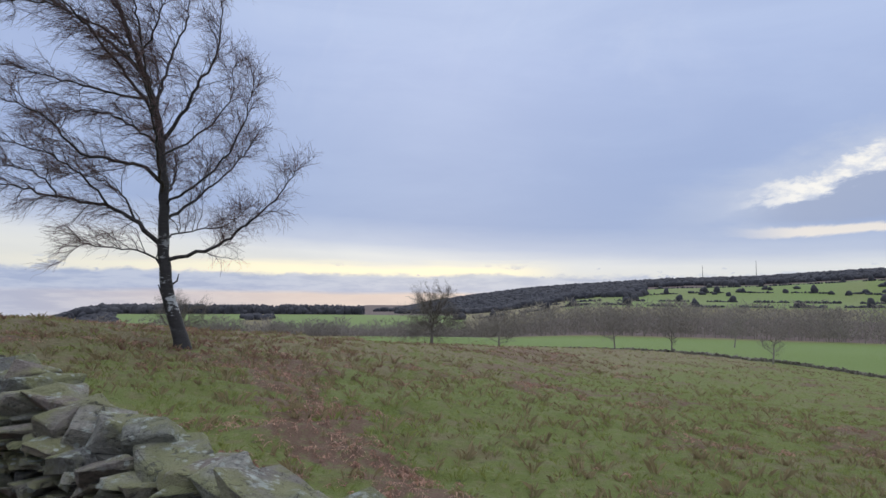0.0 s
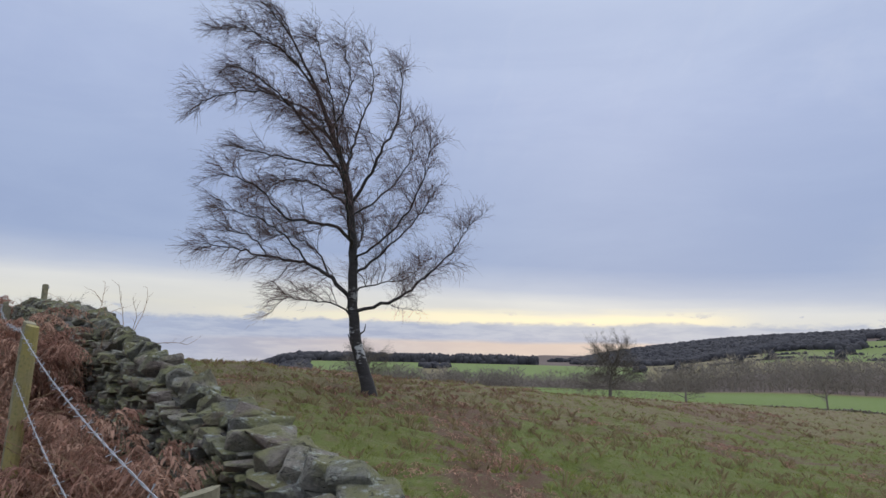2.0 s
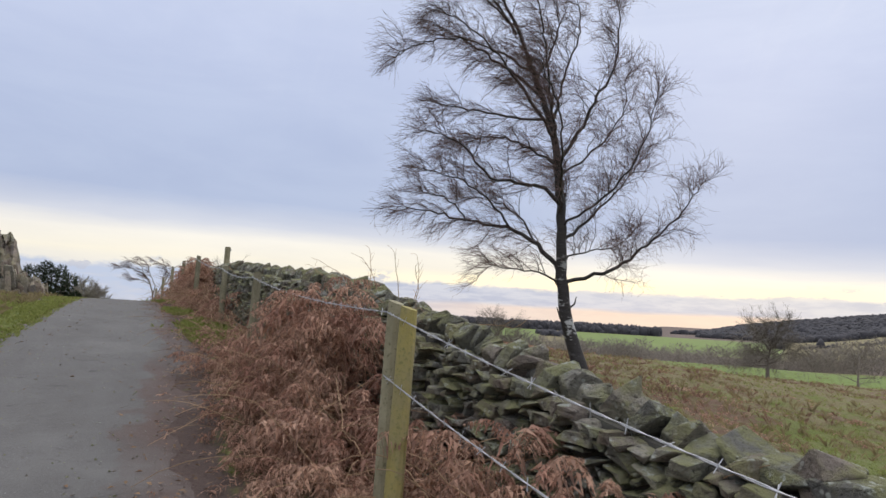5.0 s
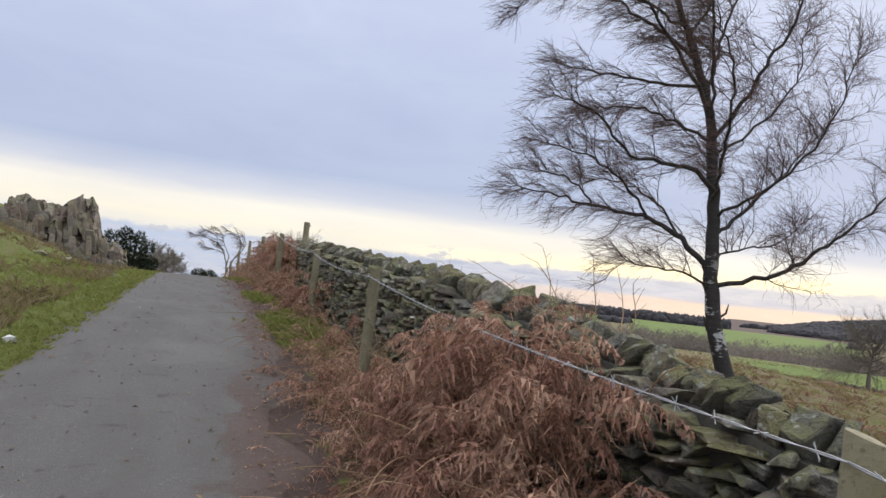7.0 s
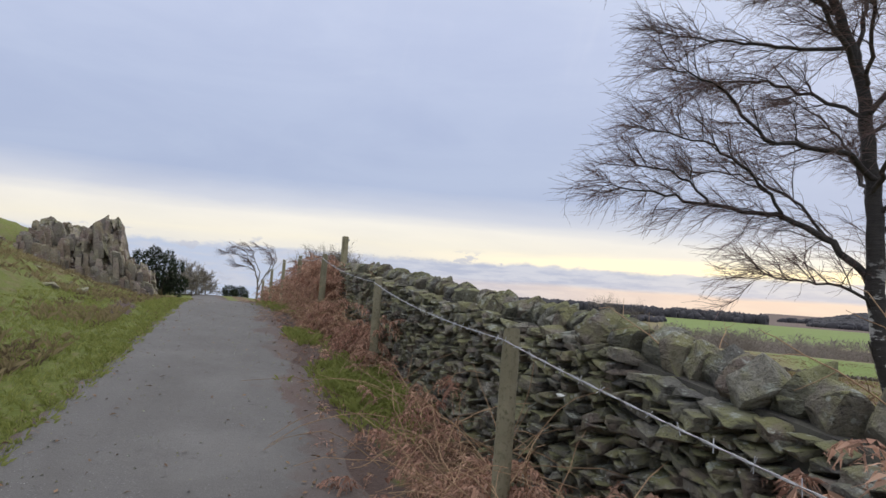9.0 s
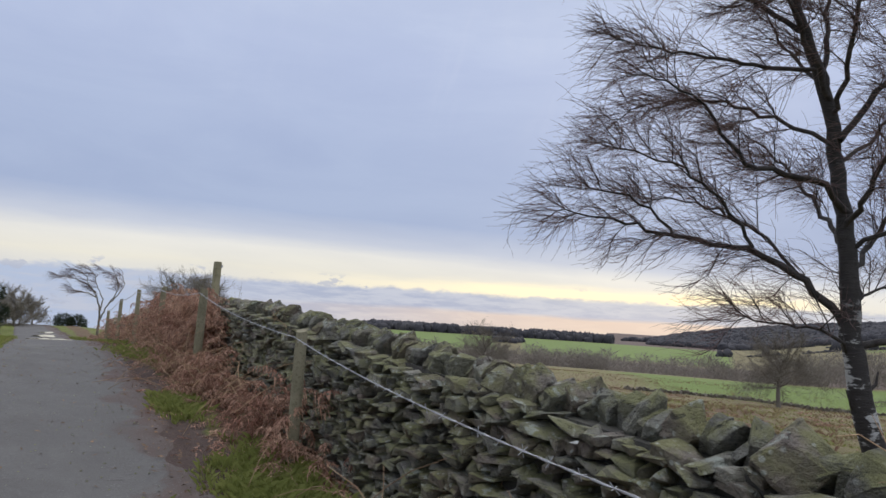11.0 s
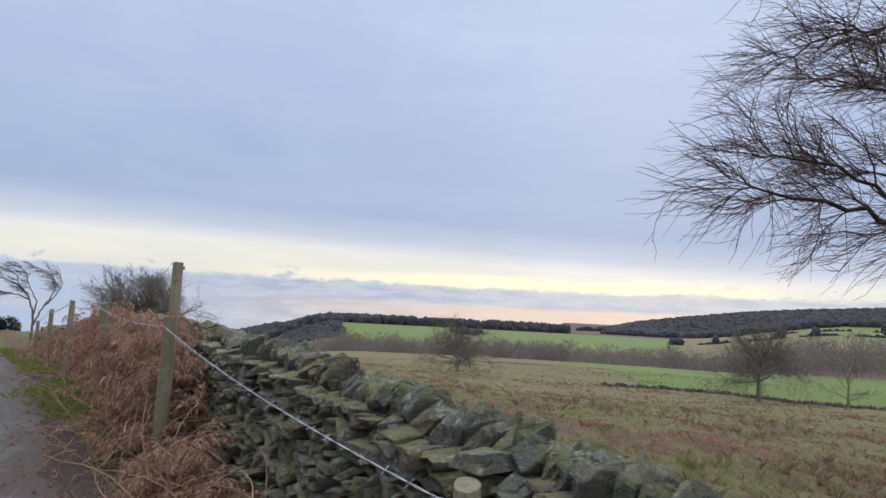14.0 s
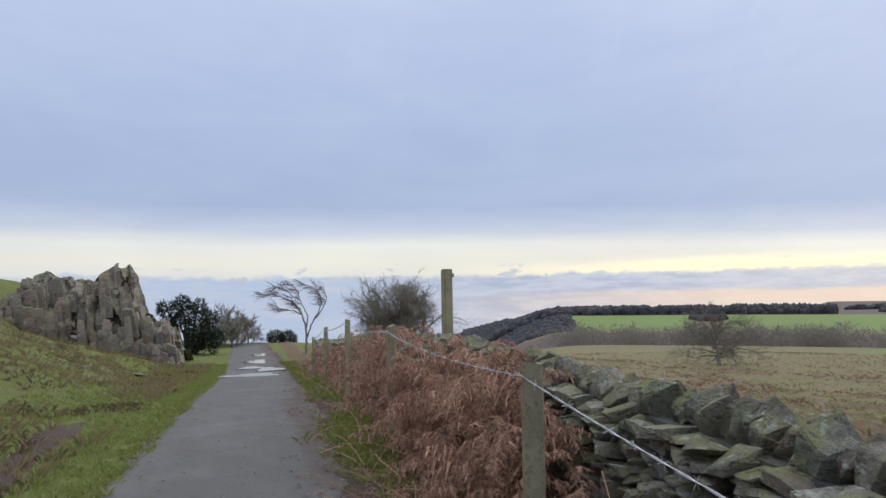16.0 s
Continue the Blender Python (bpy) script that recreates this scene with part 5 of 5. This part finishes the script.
class Fronds:
    def __init__(self, seed):
        self.rng, self.v, self.f = random.Random(seed), [], []

    def tri(self, a, b, c):
        k = len(self.v)
        self.v.extend((a, b, c))
        self.f.append((k, k + 1, k + 2))

    def frond(self, x, y, z, length, heading, arch, pairs, droop=0.5, sub=True):
        """One dead frond: an arching stalk with drooping leaflets on both sides."""
        rng = self.rng
        pts, p = [], np.array([x, y, z])
        up = arch
        h = np.array([math.cos(heading), math.sin(heading), 0.0])
        n = 9
        for k in range(n + 1):
            pts.append(p.copy())
            d = h * math.cos(up) + np.array([0, 0, math.sin(up)])
            p = p + d * (length / n) + np.array([rng.gauss(0, 0.006), rng.gauss(0, 0.006), 0])
            up -= rng.uniform(0.12, 0.34)
        side = np.array([-h[1], h[0], 0.0])
        w = 0.004
        for k in range(n):
            self.tri(tuple(pts[k] - side * w), tuple(pts[k] + side * w), tuple(pts[k + 1] + side * w * 0.3))
        for k in range(pairs):
            f = 0.3 + 0.7 * k / pairs
            i = min(n - 1, int(f * n))
            q = pts[i] + (pts[i + 1] - pts[i]) * (f * n - i)
            fw = pts[i + 1] - pts[i]
            fw = fw / max(1e-6, np.linalg.norm(fw))
            reach = length * 0.30 * (1.15 - f) * rng.uniform(0.7, 1.2)
            for sgn in (-1, 1):
                tip = q + side * sgn * reach * rng.uniform(0.6, 1) + fw * reach * rng.uniform(0.1, 0.5) + np.array([0, 0, -reach * rng.uniform(0.1, 1.1) * droop * 1.6])
                wide = fw * min(0.0075, reach * 0.07) + np.array([rng.gauss(0, 0.006), rng.gauss(0, 0.006), rng.gauss(0, 0.006)])
                mid = (q + tip) / 2 + np.array([0, 0, reach * 0.12])
                self.tri(tuple(q - wide * 0.5), tuple(q + wide), tuple(mid + wide * 0.6))
                self.tri(tuple(mid - wide * 0.7), tuple(mid + wide * 0.7), tuple(tip))
                if sub:
                    for _ in range(6):
                        o = q + (tip - q) * rng.uniform(0.2, 0.9)
                        e = np.array([rng.gauss(0, 1), rng.gauss(0, 1), rng.gauss(-0.6, 0.7)]) * reach * 0.17
                        self.tri(tuple(o - wide * 0.35), tuple(o + wide * 0.35), tuple(o + e))

    def make(self, name, label, mat=None, category="bracken"):
        return tagged(raw(name, self.v, self.f, mat or BRACKEN), label, category, kind="stuff")


def build_bracken():
    rng = random.Random(61)
    near = Fronds(62)
    # tall drifts along the fence: (centre x, y, spread x, spread y, height, how many)
    drifts = ((0.92, 7.6, 0.22, 0.55, 1.25, 380), (0.66, 6.9, 0.16, 0.6, 0.6, 100), (0.55, 5.9, 0.16, 0.5, 0.35, 50), (1.12, 4.4, 0.14, 1.3, 0.72, 300), (0.8, 3.4, 0.24, 1.5, 0.6, 130), (1.16, 8.9, 0.1, 0.5, 0.5, 60), (0.8, 9.6, 0.2, 0.5, 0.4, 80), (1.15, 11.0, 0.1, 0.5, 0.3, 30),
              (1.2, 14.4, 0.1, 0.5, 0.3, 70), (1.1, 15.9, 0.12, 0.4, 0.42, 130), (1.22, 17.4, 0.14, 0.28, 1.2, 300), (1.3, 18.6, 0.12, 1.0, 1.25, 400), (1.36, 21.2, 0.14, 1.3, 1.25, 360), (1.45, 25.0, 0.16, 1.8, 1.15, 210), (1.5, 30.0, 0.22, 2.6, 1.0, 160), (1.15, 13.4, 0.1, 0.4, 0.6, 40))
    for cx, cy, sx, sy, hgt, n in drifts:
        for _ in range(n):
            x, y = min(1.42 if cy < 15 else 1.62, rng.gauss(cx, sx)), rng.gauss(cy, sy)
            if x < path_right(np.array([y]))[0] + 0.3:
                continue
            g = H(x, y)
            lift = hgt * rng.random() ** 0.8 * math.exp(-((x - cx) / (sx * 1.7)) ** 2 - ((y - cy) / (sy * 2.2)) ** 2)
            near.frond(x, y, g + lift * 0.85, rng.uniform(0.3, 0.7) * ((0.7 + hgt * 0.2) if cy < 14 else 0.68), rng.uniform(0, 6.28), rng.uniform(0.3, 1.45), 17 if y < 12 else 15, 0.9, y < 20)
    near.make("bracken", "reddish-brown dead bracken heaped along the fence")
    low = Fronds(63)
    for _ in range(4200):
        y = rng.uniform(1.0, 26.0)
        x = path_right(np.array([y]))[0] + rng.uniform(0.12, 1.15)
        if x > 1.4 or rng.random() > 0.15 + litter_at(np.array([x]), np.array([y]))[0]:
            continue
        low.frond(x, y, H(x, y) + 0.02, rng.uniform(0.14, 0.36), rng.uniform(0, 6.28), rng.uniform(-0.1, 0.6), 7, 0.2, False)
    low.make("bracken_litter", "flattened brown bracken litter beside the path", None, "leaf litter")
    field = Fronds(64)
    made = 0
    for _ in range(22000):
        y = rng.uniform(0.5, 20)
        x = 2.3 + 12 * rng.random() ** 1.4
        w = litter_at(np.array([x]), np.array([y]))[0]
        if rng.random() > (w - 0.3) * 1.6:
            continue
        made += 1
        if made > 4600:
            break
        field.frond(x, y, H(x, y), rng.uniform(0.16, 0.36), rng.uniform(0, 6.28), rng.uniform(0.1, 0.9), 7, 0.7, False)
    for _ in range(115):
        cx, cy = 3.5 + 30 * rng.random() ** 1.2, rng.uniform(0.5, 38)
        a, w_ = rng.uniform(0, 6.28), rng.uniform(0.1, 0.34)
        for _ in range(int(14 + 110 * w_)):
            u, v = rng.gauss(0, w_), rng.gauss(0, w_ * 0.4)
            x, y = cx + u * math.cos(a) - v * math.sin(a), cy + u * math.sin(a) + v * math.cos(a)
            if x < 2.3:
                continue
            field.frond(x, y, H(x, y), rng.uniform(0.12, 0.28), rng.uniform(0, 6.28), rng.uniform(0.2, 1.1), 6, 0.6, False)
    field.make("bracken", "scattered clumps of low brown bracken in the pasture")
    stalks = Tubes()
    for _ in range(620):
        y = rng.choice((rng.gauss(7.4, 0.9), rng.gauss(9.8, 0.8), rng.gauss(4, 1.3), rng.gauss(17, 2.5)))
        x = rng.gauss(0.85, 0.22)
        if x < path_right(np.array([y]))[0] + 0.35 or x > 1.4:
            continue
        a = rng.uniform(0, 6.28)
        d = Vector((math.cos(a), math.sin(a), rng.uniform(0.2, 1.4)))
        pts = wander(rng, Vector((x, y, H(x, y) + rng.uniform(0, 0.35))), d, rng.uniform(0.35, 0.95), 6, Vector((0, 0, -0.9)), 0.12)
        stalks.add(pts, taper(0.0036, 0.0018, 7), 4)
    ob = stalks.make("bracken_stalks", STALK, None)
    tagged(ob, "pale dry bracken stalks sticking out of the heap", "bracken", kind="stuff")


build_bracken()


# ---------- grass ----------
def let_light_through(m, g, b, share=0.45):
    """Thin leaves: part of the light passes through them."""
    thin = g.put("ShaderNodeBsdfTranslucent")
    g.wire(b.inputs["Base Color"].links[0].from_socket, thin.inputs[0])
    both = g.put("ShaderNodeMixShader")
    both.inputs[0].default_value = share
    g.wire(b.outputs[0], both.inputs[1])
    g.wire(thin.outputs[0], both.inputs[2])
    out = m.node_tree.nodes["Material Output"]
    g.wire(both.outputs[0], out.inputs[0])


def grass_material(name, a, b_col):
    m, g, b = material(name, 0.8)
    rnd = g.put("ShaderNodeNewGeometry").outputs["Random Per Island"]
    n = g.noise(world_place(g), 0.8, 4.0)
    g.wire(g.mix(g.math("ADD", g.math("MULTIPLY", rnd, 0.6), g.math("MULTIPLY", n, 0.4)), a, b_col), b.inputs["Base Color"])
    let_light_through(m, g, b)
    return m


let_light_through(WOOD_BARE, Graph(WOOD_BARE.node_tree), WOOD_BARE.node_tree.nodes["Principled BSDF"], 0.5)
let_light_through(BRACKEN, Graph(BRACKEN.node_tree), BRACKEN.node_tree.nodes["Principled BSDF"], 0.35)
GREEN_BLADE = grass_material("green_grass", (0.15, 0.175, 0.04), (0.34, 0.35, 0.11))
HEATHER = grass_material("heather", (0.09, 0.07, 0.04), (0.20, 0.14, 0.085))
RED_BLADE = grass_material("moor_grass", (0.15, 0.085, 0.055), (0.30, 0.185, 0.125))
DRY_BLADE = grass_material("withered_grass", (0.17, 0.135, 0.062), (0.36, 0.285, 0.155))


def tufts(name, label, mat, n, where, size, blades, seed, keep, broad=0.006):
    rng = random.Random(seed)
    V, F = [], []
    for _ in range(n):
        x, y = where(rng)
        if not keep(x, y, rng):
            continue
        z = H(x, y) - 0.01
        k_ = rng.uniform(0.6, 1.4)
        for _ in range(blades):
            a = rng.uniform(0, 6.28)
            o = rng.uniform(0, 0.05) * k_
            px_, py_ = x + o * math.cos(a), y + o * math.sin(a)
            h_ = size * k_ * rng.uniform(0.5, 1.1)
            lean = h_ * rng.uniform(0.2, 1.1)
            wx, wy = -math.sin(a) * broad, math.cos(a) * broad
            b = len(V)
            tx, ty = px_ + lean * math.cos(a), py_ + lean * math.sin(a)
            V.extend([(px_ - wx, py_ - wy, z), (px_ + wx, py_ + wy, z), ((px_ * 0.6 + tx * 0.4) + wx * 0.6, (py_ * 0.6 + ty * 0.4) + wy * 0.6, z + h_ * 0.7), (tx, ty, z + h_ * 0.9)])
            F.append((b, b + 1, b + 2))
            F.append((b, b + 2, b + 3))
    tagged(raw(name, V, F, mat), label, "grass", kind="stuff")


def in_field(rng):
    return 2.1 + 22 * rng.random() ** 1.9, 0.3 + 27 * rng.random() ** 1.25


def on_verge(rng):
    y = 6 + 34 * rng.random() ** 1.3
    return path_left(np.array([y]))[0] - rng.random() ** 1.8 * 2.4 + 0.06, y


def on_bank(rng):
    y = 7 + 33 * rng.random() ** 1.1
    return path_left(np.array([y]))[0] - 0.5 - 7.5 * rng.random() ** 1.3, y


def far_field(rng):
    return 5 + 62 * rng.random() ** 1.3, 78 * rng.random() ** 1.2


def by_fence(rng):
    k = rng.random()
    if k < 0.4:
        return rng.gauss(0.85, 0.17), rng.gauss(12.6, 0.5)
    if k < 0.5:
        return rng.gauss(0.65, 0.1), rng.gauss(15.2, 0.3)
    if k < 0.75:
        return rng.gauss(0.95, 0.17), rng.gauss(20.4, 0.8)
    y = rng.uniform(23.5, 40)
    return path_right(np.array([y]))[0] + rng.uniform(0.3, 0.8), y


tufts("grass", "rough withered pasture grass", DRY_BLADE, 5000, in_field, 0.09, 7, 71, lambda x, y, r: rusty(x, y) > r.uniform(-0.8, 0.4))
tufts("grass", "coarse withered tussocks across the pasture", DRY_BLADE, 9000, far_field, 0.14, 6, 76, lambda x, y, r: rusty(x, y) > r.uniform(-0.5, 0.5), 0.012)
tufts("grass", "reddish withered moor grass across the pasture", RED_BLADE, 24000, far_field, 0.11, 6, 78, lambda x, y, r: y > r.uniform(8, 14) and rusty(x, y) > r.uniform(0.05, 0.5), 0.011)
tufts("grass", "green grass in the hollows of the pasture", GREEN_BLADE, 12000, far_field, 0.08, 6, 79, lambda x, y, r: rusty(x, y) < r.uniform(-0.2, 0.2))
tufts("grass", "short green pasture grass", GREEN_BLADE, 11000, in_field, 0.055, 6, 72, lambda x, y, r: litter_at(np.array([x]), np.array([y]))[0] < 0.5)
tufts("grass", "short green grass on the verge", GREEN_BLADE, 9000, on_verge, 0.055, 7, 73, lambda x, y, r: worn(x, y) < r.uniform(0.1, 0.9))
tufts("grass", "withered grass on the bank", DRY_BLADE, 7000, on_bank, 0.12, 6, 74, lambda x, y, r: patches(x, y, 0.6, 15) > r.uniform(-0.6, 0.3))
tufts("heather", "dark heather clumps on the grassy bank", HEATHER, 9000, on_bank, 0.08, 6, 77, lambda x, y, r: patches(x, y, 0.8, 9) + 0.6 * patches(x, y, 2.1, 5) > r.uniform(0.1, 0.5))
tufts("grass", "bright green grass beside the wall", GREEN_BLADE, 2200, by_fence, 0.09, 7, 75, lambda x, y, r: x < 1.35)


# ---------- leaf litter and small stones on the path ----------
LEAF = mottled("fallen_leaf", (0.15, 0.085, 0.05), (0.25, 0.16, 0.09), (0.10, 0.06, 0.04), 5.0, vary=0.4, island=True)


def build_debris():
    rng = random.Random(83)
    V, F = [], []
    for _ in range(2600):
        y = rng.uniform(2.0, 26)
        e = rng.random()
        right, left = path_right(np.array([y]))[0], path_left(np.array([y]))[0]
        x = right + rng.gauss(0.3, 0.18) if e < 0.72 else left + rng.gauss(0.02, 0.12) if e < 0.88 else rng.uniform(left, right)
        if x > 1.3:
            continue
        z = H(x, y) + 0.03
        a, w_, l_ = rng.uniform(0, 6.28), rng.uniform(0.004, 0.011), rng.uniform(0.01, 0.026)
        c, s_ = math.cos(a), math.sin(a)
        b = len(V)
        for u, v, h_ in ((-l_, 0, 0.0), (0, -w_, rng.uniform(0, 0.012)), (l_, 0, rng.uniform(0, 0.015)), (0, w_, rng.uniform(0, 0.012))):
            V.append((x + u * c - v * s_, y + u * s_ + v * c, z + h_))
        F.extend([(b, b + 1, b + 2), (b, b + 2, b + 3)])
    tagged(raw("leaf_litter", V, F, LEAF), "scattered brown leaves along the path edges", "leaf litter", kind="stuff")
    V, F = [], []
    for _ in range(1500):
        y = rng.uniform(4.0, 22)
        x = rng.uniform(path_left(np.array([y]))[0], path_right(np.array([y]))[0] + 0.2)
        z, r = H(x, y) + 0.024, rng.uniform(0.004, 0.013)
        b = len(V)
        V.extend([(x + r * rng.uniform(0.7, 1.3) * math.cos(k * 2.1), y + r * math.sin(k * 2.1), z) for k in range(3)] + [(x, y, z + r * rng.uniform(0.5, 1.0))])
        F.extend([(b, b + 1, b + 3), (b + 1, b + 2, b + 3), (b + 2, b, b + 3)])
    tagged(raw("gravel", V, F, STONE_JOINED), "loose pale gravel on the path", "gravel", kind="stuff")


build_debris()


# ---------- bramble stems on the wall ----------
def build_brambles():
    rng = random.Random(101)
    for k in range(16):
        y = rng.uniform(6.6, 9.4) if k < 12 else rng.uniform(14.6, 15.8)
        x = wall_x(y) + rng.uniform(-0.2, 0.25)
        z = wall_top(y) - 0.05
        stem = Tubes()
        a = rng.uniform(0, 6.28)
        d = Vector((0.5 * math.cos(a), 0.5 * math.sin(a), 1.0))
        pts = wander(rng, Vector((x, y, z)), d, rng.uniform(0.4, 0.75) if k < 12 else rng.uniform(0.2, 0.35), 7, Vector((-0.3, 0.3, -0.5)), 0.12)
        stem.add(pts, taper(0.0045, 0.0018, 8), 5)
        for q in range(3, 8):
            stem.add(wander(rng, pts[q], aside(rng, (pts[q] - pts[q - 1]).normalized(), 0.9), rng.uniform(0.05, 0.16), 2, Vector((0, 0, 0.1)), 0.2), (0.002, 0.0016, 0.001), 3)
        tagged(stem.make("bramble", STALK, None), "thin leafless bramble stem growing over the wall", "bramble", "bramble stems")


build_brambles()
